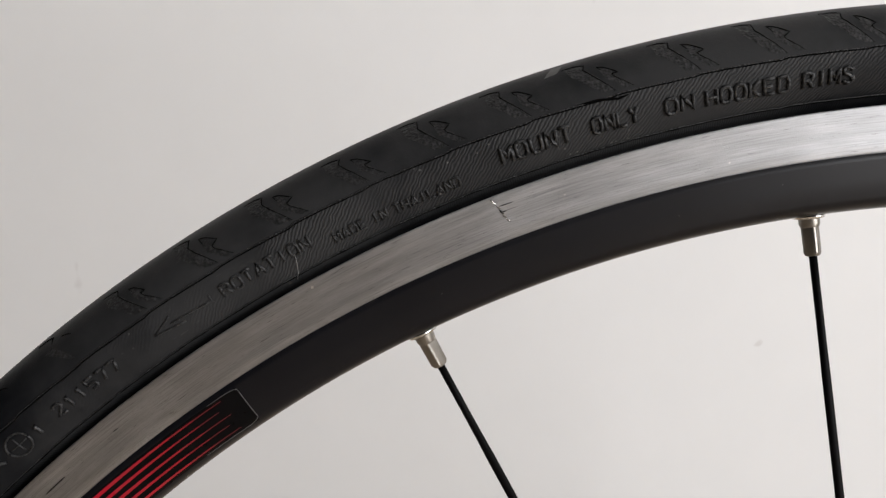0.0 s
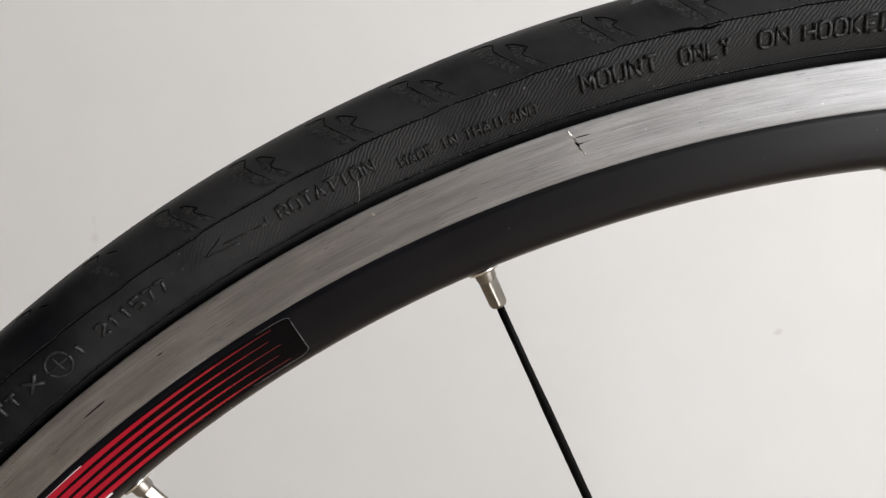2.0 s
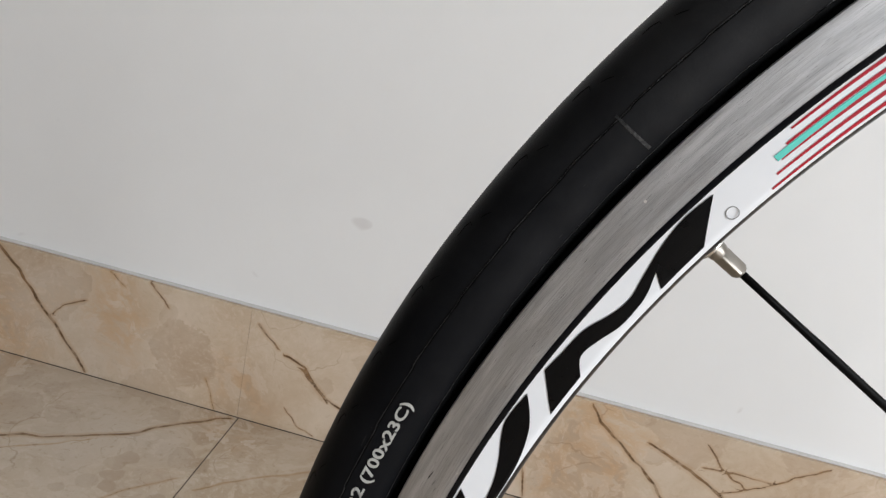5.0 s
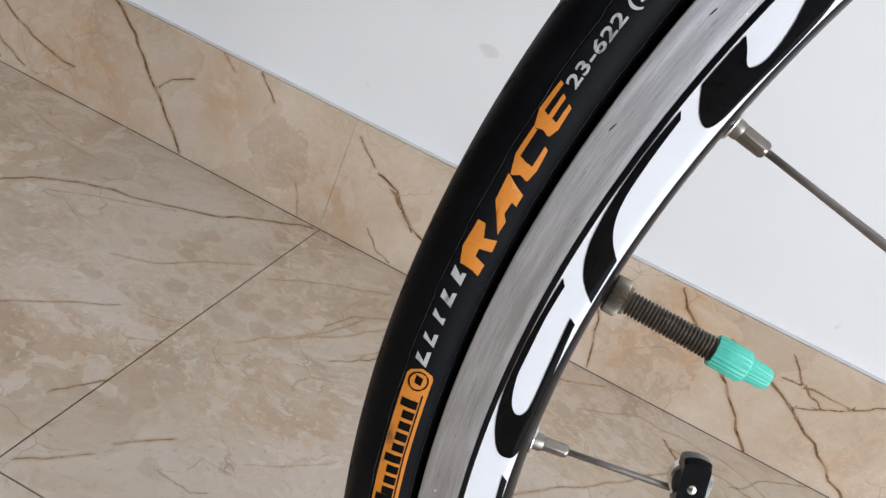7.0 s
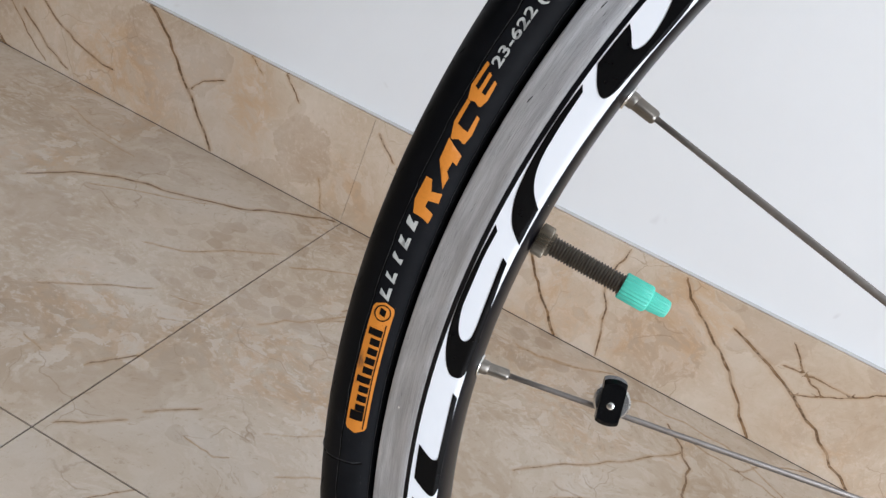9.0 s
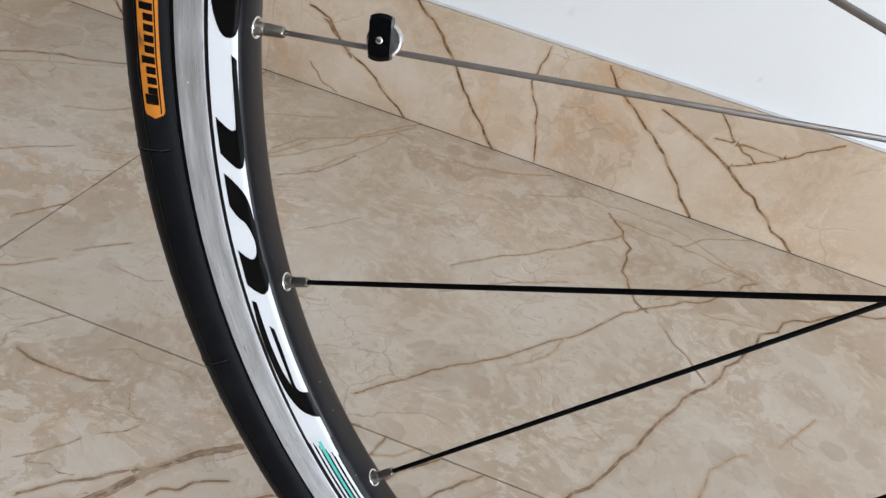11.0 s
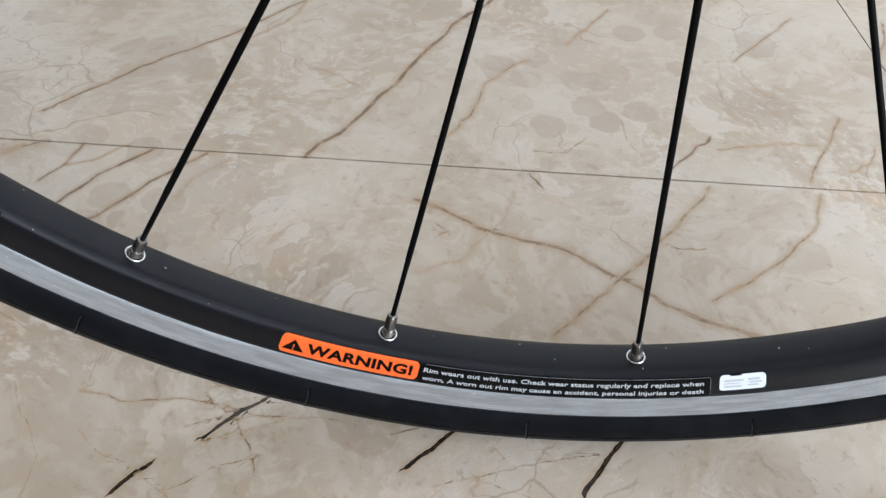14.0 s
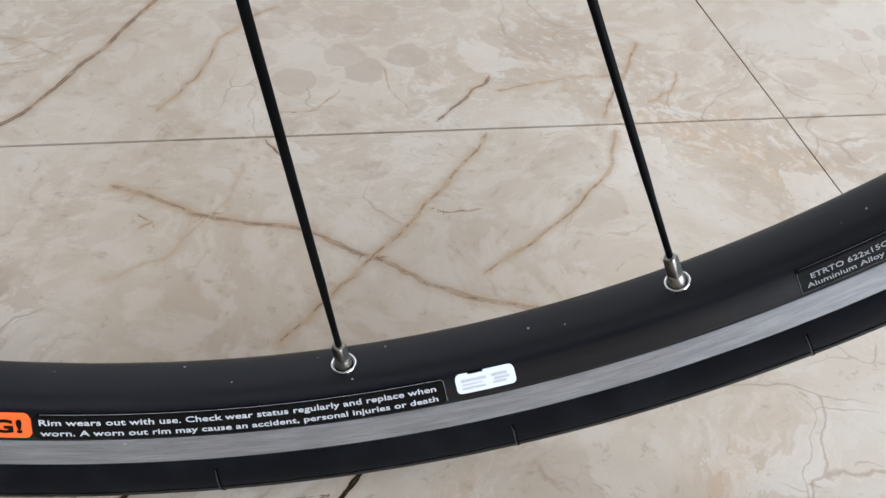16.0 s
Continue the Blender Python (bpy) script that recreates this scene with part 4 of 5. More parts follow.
# pairs of slanted stippled tread cuts on the shoulder, each edged by a thin dark line that paints the groove's shade
def lip(points, wide=0.000125, lift=0.00004):
    """A thin cut line over (angle, phi) points."""
    pts = []
    for (a0, f0), (a1, f1) in zip(points, points[1:]):
        pts += [on_tyre(a0 + (a1 - a0) * k / 4, f0 + (f1 - f0) * k / 4, lift) for k in range(4)]
    pts.append(on_tyre(*points[-1], lift))
    n = len(pts) - 1
    return tube(pts, [wide * (0.45 + 0.55 * min(1, 4 * k / n, 4 * (n - k) / n)) for k in range(n + 1)], 5)


patches, lips = [], []
for k in range(113):
    a = 97.51 + k * PITCH
    w = [random.uniform(-0.06, 0.06) for _ in range(4)]
    up = random.uniform(-3, 3)
    if 117.5 < a < 435:
        worn_in = 0.00014 if a < 127 else 0.00009
        lips.append(lip([(a + 1.50 + w[1], 63 + up), (a + 1.1, 63 + up), (a + 0.78 + w[0], 59.5 + up), (a + 0.82, 53)], worn_in))
        lips.append(lip([(a + 0.36, 51 + up), (a + 0.12, 48 + up), (a - 0.10, 44 + up)], worn_in))
        if a < 120.6:
            # the cuts fade out along the shoulder
            patches.append(skin([(a + 0.30, 20), (a + 0.10, 18), (a + 0.82, 50), (a + 1.20, 44)], 0.00003, 5))
        continue
    patches.append(skin([(a + 0.55, 17), (a, 14), (a + 0.82, 50), (a + 1.36, 44)], 0.00005, 5))
    patches.append(skin([(a + 1.34, 44), (a + 0.82, 50), (a + 0.80 + w[0], 59 + up), (a + 1.42 + w[1], 62 + up)], 0.00005, 3))
    patches.append(skin([(a - 0.38, 15.5), (a - 0.68, 14.5), (a - 0.10, 34), (a + 0.20, 30)], 0.00005, 4))
    patches.append(skin([(a + 0.20, 30), (a - 0.10, 34), (a - 0.12, 41), (a + 0.34, 50 + up)], 0.00005, 3))
    lips.append(lip([(a + 1.50 + w[1], 63 + up), (a + 1.1, 63 + up), (a + 0.78 + w[0], 59.5 + up), (a + 0.84, 49), (a + 0.62, 38), (a, 14.5)]))
    lips.append(lip([(a + 0.24, 42), (a + 0.36, 51 + up), (a + 0.12, 48 + up), (a - 0.28 + w[2], 37 + up), (a - 0.06, 34), (a - 0.12, 30), (a - 0.68, 15)]))
tagged(part("tread_texture", joined(patches), RUBBER_ROUGH, tyre, "stippled tread cuts"), kind="stuff")
tagged(part("tread_groove_shade", joined(lips), RUBBER_SHADE, tyre, "thin near-black lines for the shade in tread grooves"), kind="stuff")
# a small torn nick beside the line
part("tear", lip([(97.1, 7), (97.5, 5.5), (98.2, 9.5), (99.0, 10.5)], 0.00030, 0.00004), RUBBER_SHADE, tyre, "small torn nick in the rubber")

# a pale fibre caught on the sidewall, and a rubbed spot on the shoulder
FIBRE = worn("pale_fibre", (0.30, 0.29, 0.28), 0.6)
part("fibre", tube([on_tyre(110.80, -18, 0.0003), on_tyre(110.92, -27, 0.0006), on_tyre(111.10, -38, 0.0005), on_tyre(111.32, -48, 0.0002)], 0.00005, 5), FIBRE, tyre, "thin pale fibre")
part("scuff", skin([(99.75, 55), (99.25, 57), (98.9, 72), (99.3, 74)], 0.00004, 4), worn("rubbed_rubber", (0.075, 0.074, 0.072), 0.6, 0.0, 900, 0.6), tyre, "pale rubbed spot")

# moulding seams across the sidewall, every fifteen degrees
for k in range(24):
    a = 7.85 + 15 * k
    if a < 125 or a > 340 or 150 < a < 180:
        continue
    if a < 150:
        part("mould_seam", skin([(a - 0.07, -36), (a + 0.07, -36), (a + 0.08, 14), (a - 0.04, 14)], 0.00016, 10), RUBBER_LETTER, tyre)
        continue
    # a wandering ridge of flash, paler for its lit edge, with the fold's shade as a near-black tube beside it
    drift = [random.gauss(0, 0.03) for _ in range(9)]
    ridge = [on_tyre(a + drift[q] + 0.02 * q, -26 + 12.5 * q, 0.00010 + 0.00012 * (q > 5)) for q in range(9)]
    part("mould_seam", tube(ridge, [0.00012, 0.00026, 0.00022, 0.00026, 0.00018, 0.00024, 0.00020, 0.00020, 0.00010], 6), RUBBER_LETTER, tyre)
    fold_shade = [on_tyre(a + 0.09 + drift[q] + 0.02 * q, -28 + 12.5 * q, 0.00004) for q in range(9)]
    part("mould_seam", tube(fold_shade, 0.00026, 5), RUBBER_SHADE, tyre)


# ---- lettering ----
def letters(text, height, squeeze=1.0, extrude=0.0001, spacing=1.0, bold=0.0):
    """A flat bmesh of a line of text, cap height given, from x = 0."""
    cu = bpy.data.curves.new("line", "FONT")
    cu.body, cu.size, cu.extrude, cu.space_character, cu.resolution_u = text, height / 0.70, extrude, spacing, 3
    cu.offset = height * bold
    ob = bpy.data.objects.new("line", cu)
    me = bpy.data.meshes.new_from_object(ob)
    bm = bmesh.new()
    bm.from_mesh(me)
    bpy.data.meshes.remove(me)
    bpy.data.objects.remove(ob)
    bpy.data.curves.remove(cu)
    for v in bm.verts:
        v.co.x *= squeeze
    return bm


def width_of(bm):
    return max(v.co.x for v in bm.verts) - min(v.co.x for v in bm.verts)


def fitted(text, height, length, extrude=0.0001, bold=0.0):
    """Text stretched along the line to a length."""
    bm = letters(text, height, 1.0, extrude, 1.0 + bold, bold)
    lo, w = min(v.co.x for v in bm.verts), width_of(bm)
    for v in bm.verts:
        v.co.x = (v.co.x - lo) * length / w
    return bm


def bend_on_tyre(bm, a_start, phi_base, lift=0.0):
    for v in bm.verts:
        x, y, z = v.co
        r = TYRE_R + TYRE_HALF * math.sin(radians(phi_base))
        v.co = on_tyre(a_start - math.degrees(x / r), phi_base + math.degrees(y / TYRE_HALF), lift + z)
    bmesh.ops.reverse_faces(bm, faces=bm.faces[:])
    bmesh.ops.recalc_face_normals(bm, faces=bm.faces)
    return bm


def bend_on_rim(bm, a_start, r_base, lift=0.0003, inward=True):
    """Text on the rim's near face; inward: its top points to the hub."""
    for v in bm.verts:
        x, y, z = v.co
        s = 1 if inward else -1
        r = r_base - s * y
        v.co = around(a_start + s * math.degrees(x / r_base), r, -rim_y(r) - lift - z)
    bmesh.ops.recalc_face_normals(bm, faces=bm.faces)
    return bm


# condensed stroke capitals of the mould: lines of "xy" points on a grid 4 wide and 6 high
STROKES = {
    "A": "002640 1232",
    "D": "00063645413000",
    "E": "40000646 0333",
    "H": "0006 4046 0343",
    "I": "2026",
    "K": "0006 460340",
    "L": "060040",
    "M": "0006224640",
    "N": "00064046",
    "O": "010516364541301001",
    "R": "00063645443303 2340",
    "S": "0110304142330405163645",
    "T": "0646 2026",
    "U": "060110304146",
    "Y": "062346 2320",
    "X": "0046 0640",
    "1": "142620",
    "2": "05163645440040",
    "5": "4606033342413010",
    "7": "064620",
}


def moulded(text, a0, a1, phi, height, bold=0.00036):
    """Raised letters: rounded ridges along each stroke of the text, from angle a0 to a1."""
    n = len(text) + 0.42 * (len(text) - 1) - text.count(" ") * 0.57
    step = (a0 - a1) / n
    x, pieces = 0.0, []
    for ch in text:
        if ch == " ":
            x += 0.85
            continue
        for run in STROKES[ch].split():
            pts = [(int(run[i]) / 4, int(run[i + 1]) / 6) for i in range(0, len(run), 2)]
            fine = []
            for (u0, v0), (u1, v1) in zip(pts, pts[1:]):
                fine += [(u0 + (u1 - u0) * t / 3, v0 + (v1 - v0) * t / 3) for t in range(3)]
            fine.append(pts[-1])
            path = [on_tyre(a0 - (x + u) * step, phi + math.degrees(v * height / TYRE_HALF), 0.00008) for u, v in fine]
            pieces.append(tube(path, bold, 6))
        x += 1.42
    return part("lettering", joined(pieces), RUBBER_LETTER, tyre, "raised moulded letters")


def tyre_text(text, a0, a1, phi, height, material=None, lift=0.0, extrude=0.00030):
    r = TYRE_R + TYRE_HALF * math.sin(radians(phi))
    bm = fitted(text, height, radians(a0 - a1) * r, extrude, 0.03)
    return part("lettering", bend_on_tyre(bm, a0, phi, lift), material or RUBBER_ROUGH, tyre, "raised moulded letters" if material is None else "printed letters", smooth=False)


moulded("ROTATION", 113.9, 110.1, -20, 0.0027, 0.00034)
moulded("MADE IN THAILAND", 109.2, 104.0, -29, 0.0023, 0.00028)
moulded("MOUNT", 102.2, 99.5, -23, 0.0034, 0.00048)
moulded("ONLY", 98.65, 96.9, -23, 0.0032, 0.00046)
moulded("ON", 95.85, 94.8, -23.5, 0.0032, 0.00046)
moulded("HOOKED", 94.3, 91.2, -24, 0.0032, 0.00046)
moulded("RIMS", 90.65, 88.8, -24, 0.0032, 0.00046)
moulded("211577", 121.9, 118.8, -20, 0.0026)
moulded("1", 123.0, 122.72, -21, 0.0024, 0.00042)
moulded("X", 125.4, 124.75, -19, 0.0027, 0.00042)
moulded("TT", 126.9, 125.85, -19, 0.0026, 0.00042)
tyre_text("23-622", 164.1, 161.0, -12, 0.0026, SILVER_PRINT, 0.00006, 0.00008)
tyre_text("(700x23C)", 160.7, 156.5, -13, 0.0026, SILVER_PRINT, 0.00006, 0.00008)


def tyre_bar(a0, a1, p0, p1, material, slant=0.0, lift=0.00012, name="printed_bar", label=""):
    return part(name, skin([(a0, p0), (a1, p0), (a1 - slant, p1), (a0 - slant, p1)], lift, 5), material, tyre, label)


# rotation arrow, approval ring
for (a0, p0), (a1, p1) in (((114.4, -16), (116.2, -12)), ((116.1, -5), (117.0, -14)), ((117.0, -14), (115.7, -19)), ((114.4, -9), (114.45, -17))):
    part("arrow", tube([on_tyre(a0 + (a1 - a0) * k / 6, p0 + (p1 - p0) * k / 6, 0.0001) for k in range(7)], 0.00022, 6), RUBBER_LETTER, tyre)
ring = [on_tyre(123.85 + 0.52 * math.cos(2 * math.pi * k / 28), -14 + 13 * math.sin(2 * math.pi * k / 28), 0.0001) for k in range(29)]
part("approval_ring", tube(ring, 0.00027, 6), RUBBER_LETTER, tyre)
for (a0, p0), (a1, p1) in (((123.45, -14), (124.25, -14)), ((123.85, -5), (123.85, -23))):
    part("approval_ring", tube([on_tyre(a0 + (a1 - a0) * k / 5, p0 + (p1 - p0) * k / 5, 0.0001) for k in range(6)], 0.00018, 6), RUBBER_LETTER, tyre)

def smooth_line(anchors, steps=5):
    """A closed line through (angle, tenths of a millimetre above 0.29 m) anchors, curved but for anchors that end in 1, which are corners."""
    n, line = len(anchors), []
    for i in range(n):
        p0, p1, p2, p3 = (anchors[(i + j) % n] for j in (-1, 0, 1, 2))
        line.append(p1[:2])
        for s in range(1, steps):
            t = s / steps
            point = []
            for c in (0, 1):
                m1 = (p2[c] - p1[c]) if len(p1) > 2 else (p2[c] - p0[c]) / 2
                m2 = (p2[c] - p1[c]) if len(p2) > 2 else (p3[c] - p1[c]) / 2
                point.append((2 * t**3 - 3 * t**2 + 1) * p1[c] + (t**3 - 2 * t**2 + t) * m1 + (3 * t**2 - 2 * t**3) * p2[c] + (t**3 - t**2) * m2)
            line.append(tuple(point))
    return line


def filled(line, wide, high, place):
    """A flat shape inside a closed line of (u, v), cut fine enough to follow a curved face; place turns (u, v) into a point."""
    (u0, u1), (v0, v1) = ((min(c), max(c)) for c in zip(*line))
    n = len(line)
    pts = [Vector(p) for p in line]
    for i in range(1, int((u1 - u0) / wide)):
        for j in range(1, int((v1 - v0) / high)):
            pts.append(Vector((u0 + wide * i, v0 + high * (j + 0.02 * (i % 3)))))
    flat, _, faces, _, _, _ = geometry.delaunay_2d_cdt(pts, [(i, (i + 1) % n) for i in range(n)], [], 1, 1e-5)
    bm = bmesh.new()
    verts = [bm.verts.new(place(p.x, p.y)) for p in flat]
    for f in faces:
        bm.faces.new([verts[i] for i in f])
    for v in [v for v in bm.verts if not v.link_faces]:
        bm.verts.remove(v)
    bmesh.ops.recalc_face_normals(bm, faces=bm.faces)
    return bm


def print_shape(material, *corners):
    """A plain printed shape over (angle, phi) corners."""
    return part("printed_shape", filled([c[:2] for c in corners], 0.25, 3.0, lambda a, f: on_tyre(a, f, 0.00010)), material, tyre)


# amber and silver maker's print, as plain slanted shapes
print_shape(AMBER_PRINT, (172.60, -26), (172.35, -1), (171.65, 5), (170.35, 3), (170.35, -6), (170.95, -12), (170.85, -27), (171.40, -28), (171.45, -13), (171.80, -13), (172.05, -27))
print_shape(AMBER_PRINT, (170.60, -24), (169.30, -3), (168.10, -1), (168.65, -27), (169.20, -27), (169.10, -20), (169.65, -19), (169.95, -25))
print_shape(AMBER_PRINT, (168.05, -23), (168.10, -3), (167.30, 3.5), (166.05, 2.5), (166.10, -2.5), (167.30, -2.0), (167.45, -19), (166.50, -19), (166.60, -24), (167.50, -26))
print_shape(AMBER_PRINT, (166.10, -17), (166.05, 2), (165.40, 7.5), (164.10, 5.5), (164.15, 1), (165.35, 2), (165.42, -4), (164.45, -4.5), (164.52, -9), (165.45, -9), (165.50, -15), (164.65, -15.5), (164.75, -20), (165.70, -21))
for a, wide, foot in ((177.50, 0.34, 0.80), (176.45, 0.30, 0.66), (175.30, 0.34, 0.36), (174.40, 0.42, 0.72), (173.30, 0.48, 0.62)):
    print_shape(SILVER_PRINT, (a, -13), (a - 0.30, 3), (a - 0.30 - wide, 3), (a - wide + 0.06, -8), (a - foot + 0.04, -8), (a - foot, -13))


def pill(a0, a1, p0, p1, lift, steps=40):
    bm = bmesh.new()
    half_a, half_p = abs(a1 - a0) / 2, (p1 - p0) / 2
    rad_a = half_p * TYRE_HALF / TYRE_R * 0.8
    mid_a, mid_p = (a0 + a1) / 2, (p0 + p1) / 2
    cols = []
    for i in range(steps + 1):
        a = -half_a + 2 * half_a * i / steps
        over = max(0.0, abs(a) - (half_a - rad_a)) / rad_a
        h = half_p * math.sqrt(max(0.0, 1 - over * over))
        h = max(h, half_p * 0.05)
        cols.append([bm.verts.new(on_tyre(mid_a + a, mid_p + h * t, lift)) for t in (-1, -0.5, 0, 0.5, 1)])
    for p, q in zip(cols, cols[1:]):
        for j in range(4):
            bm.faces.new((p[j], p[j + 1], q[j + 1], q[j]))
    return bm


part("maker_badge", pill(177.6, 185.9, -27, 6, 0.00008), AMBER_PRINT, tyre, "rounded amber badge")
for k in range(10):
    a = 185.1 - 0.6 * k
    wide = 0.42 if k else 0.6
    high = 2 if k in (0, 4, 9) else -4
    tyre_bar(a, a - wide, -19, high, BLACK_FILM, 0.06, 0.00014)
tyre_bar(185.6, 178.9, -22, -20, BLACK_FILM, 0.0, 0.00013)
ring = [on_tyre(178.25 + 0.46 * math.cos(2 * math.pi * k / 24), -10.5 + 11.5 * math.sin(2 * math.pi * k / 24), 0.00012) for k in range(25)]
part("badge_ring", tube(ring, 0.00022, 6), BLACK_FILM, tyre)
tyre_bar(178.45, 178.05, -15, -6, BLACK_FILM, 0.1, 0.00014)


# ---- stickers on the rim ----
def ring_patch(a0, a1, low, high, lift=0.00015, step=0.5, name="sticker", material=None, label="", parent=None):
    """A band on the rim's near face; low and high are radii, or functions of how far along it is (0 to 1)."""
    n = max(2, int(abs(a1 - a0) / step))
    bm = bmesh.new()
    cols = []
    for i in range(n + 1):
        u = i / n
        lo = low(u) if callable(low) else low
        hi = high(u) if callable(high) else high
        a = a0 + (a1 - a0) * u
        cols.append([bm.verts.new(around(a, lo + (hi - lo) * t, -rim_y(lo + (hi - lo) * t) - lift)) for t in (0, 0.035, 0.07, 0.11, 0.16, 0.22, 0.35, 0.5, 0.75, 1)])
    for p, q in zip(cols, cols[1:]):
        for j in range(9):
            bm.faces.new((p[j], p[j + 1], q[j + 1], q[j]))
    bmesh.ops.recalc_face_normals(bm, faces=bm.faces)
    return part(name, bm, material, parent or rim, label)


def rounded(r0, r1, share):
    """Radius functions of a band with rounded ends, share of the length each."""
    mid, half = (r0 + r1) / 2, (r1 - r0) / 2

    def size(u):
        e = min(u, 1 - u) / share
        return half * (1 if e >= 1 else 0.62 + 0.38 * math.sqrt(max(0, 1 - (1 - e) ** 2)))

    return (lambda u: mid - size(u)), (lambda u: mid + size(u))


def knots(*pairs):
    """A straight-line function through (u, value) pairs."""
    def value(u):
        for (u0, v0), (u1, v1) in zip(pairs, pairs[1:]):
            if u <= u1:
                return v0 + (v1 - v0) * (u - u0) / (u1 - u0)
        return pairs[-1][1]
    return value


R0, R1 = 0.2959, 0.3051
logo = ring_patch(126.0, 211.0, R0, R1, 0.00010, 0.5, "logo_band", WHITE_FILM, "glossy white sticker band with black shapes")
ring_patch(115.8, 126.2, R0, R1, 0.00013, 0.5, "stripe_end", BLACK_FILM, "black sticker end with red stripes")
for a in (115.75,):
    outline = [(118.6 - 0.4 * k, R0 + 0.0001) for k in range(7)] + [(115.9, R0 + 0.0004)] + [(a, R0 + 0.0009 + (R1 - R0 - 0.0015) * k / 6) for k in range(7)] + [(115.9, R1 - 0.0002), (116.3, R1), (117.2, R1)]
    part("sticker_edge", tube([around(b, r, -rim_y(r) - 0.00018) for b, r in outline], 0.00008, 5), DIM_FILM, rim)
# white wedges between the stripes are the band; black wedges run out over it
for k in range(5):
    c = 0.3043 - 0.00185 * k
    w = knots((0, 0.00008), (0.12, 0.00020), (0.3, 0.00042), (0.5, 0.00066), (0.60, 0.00064), (0.72, 0.00046), (0.93, 0.00028), (1, 0.00022))
    end = 138.8 + 0.48 * k
    first = 116.6 + 0.35 * (k % 2)
    spans = ((first, 118.0, RED_DEEP), (118.0, 119.3, RED_DARK), (119.3, 120.8, RED_MID), (120.8, 122.6, RED_WARM), (122.6, end, RED_FILM))
    for a0, a1, film in spans:
        f = lambda u, a0=a0, a1=a1, first=first, end=end: (a0 + (a1 - a0) * u - first) / (end - first)
        ring_patch(a0, a1, (lambda u, c=c, w=w, f=f: c - w(f(u))), (lambda u, c=c, w=w, f=f: c + w(f(u))), 0.00022, 0.5, "red_stripe", film, "tapering red stripe", logo)
    if k < 4:
        g = c - 0.00092
        w2 = knots((0, 0.0013), (0.35, 0.0011), (0.8, 0.0004), (1, 0.00002))
        ring_patch(126.0, 131.6, (lambda u, g=g, w2=w2: g - w2(u) * 0.42), (lambda u, g=g, w2=w2: g + w2(u) * 0.42), 0.00018, 0.5, "black_wedge", BLACK_FILM, "", logo)
ring_patch(130.0, 139.9, (lambda u: 0.30145 - 0.00005 - 0.0007 * u), (lambda u: 0.30145 + 0.00005 + 0.0006 * u), 0.00026, 0.5, "teal_stripe", TEAL_FILM, "turquoise stripe", logo)


def mark(*anchors):
    """A smooth black shape on the band."""
    def place(a, h):
        r = 0.29 + h * 1e-4
        return around(a, r, -rim_y(r) - 0.00030)

    return part("black_shape", filled(smooth_line(anchors), 0.35, 9.0, place), BLACK_FILM, logo)


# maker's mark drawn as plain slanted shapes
mark((142.4, 143, 1), (143.8, 147), (145.1, 138), (146.4, 121), (147.6, 106), (148.6, 113), (149.8, 134), (151.1, 139), (152.2, 144, 1), (153.8, 70, 1), (151.6, 71, 1), (150.8, 101), (149.8, 93), (148.9, 80), (148.1, 78), (147.1, 84), (146.1, 105, 1), (146.5, 70, 1), (144.1, 72, 1))
mark((153.5, 143, 1), (155.0, 147), (155.9, 132), (156.9, 108), (158.0, 90), (159.2, 84), (159.8, 100), (159.3, 128), (159.0, 146, 1), (161.3, 147, 1), (162.2, 113), (162.5, 84), (161.9, 69), (160.6, 65), (158.3, 61), (156.6, 66), (155.1, 86), (154.2, 112))
mark((162.5, 146, 1), (164.4, 149), (166.2, 148), (167.9, 143), (169.3, 132), (170.5, 106), (171.4, 62, 1), (169.1, 64, 1), (168.4, 96), (167.6, 116), (166.6, 127), (165.2, 131), (163.8, 133), (162.8, 134, 1))
mark((170.9, 146, 1), (171.2, 133, 1), (173.6, 136), (175.7, 135), (177.2, 124), (177.9, 106), (177.9, 86), (177.2, 76), (175.0, 78), (172.4, 86, 1), (172.6, 70, 1), (174.8, 61), (177.2, 55), (179.0, 55), (180.1, 62), (180.4, 82), (180.2, 108), (179.1, 133), (177.5, 147), (175.4, 150), (173.2, 149))
mark((181.4, 76, 1), (181.7, 61, 1), (184.5, 58), (187.4, 57), (188.5, 62), (188.8, 77), (188.5, 101), (187.8, 136, 1), (185.4, 139, 1), (186.1, 100), (186.2, 80), (185.8, 73), (183.4, 73))
mark((189.1, 134, 1), (189.8, 98), (190.8, 68), (192.6, 58), (195.0, 58), (196.8, 56), (197.7, 66), (198.0, 88), (197.7, 113), (197.2, 137, 1), (194.6, 137, 1), (195.1, 111), (195.3, 90), (195.0, 75), (194.4, 69), (193.6, 71), (192.7, 86), (192.1, 113), (191.4, 133, 1))
mark((198.4, 138, 1), (198.6, 122, 1), (201.7, 123), (204.0, 119), (205.6, 106, 1), (204.2, 103), (202.2, 102), (200.5, 103, 1), (200.8, 88, 1), (202.6, 87), (204.7, 91), (205.9, 90), (206.4, 57, 1), (208.7, 54, 1), (207.8, 110), (206.2, 138), (203.8, 147), (201.2, 148))
part("mark_ring", tube([around(142.4 + 0.26 * math.cos(2 * math.pi * k / 20), 0.2986 + 0.0013 * math.sin(2 * math.pi * k / 20), -rim_y(0.2986) - 0.0003) for k in range(21)], 0.00012, 5), GREY_FILM, logo)

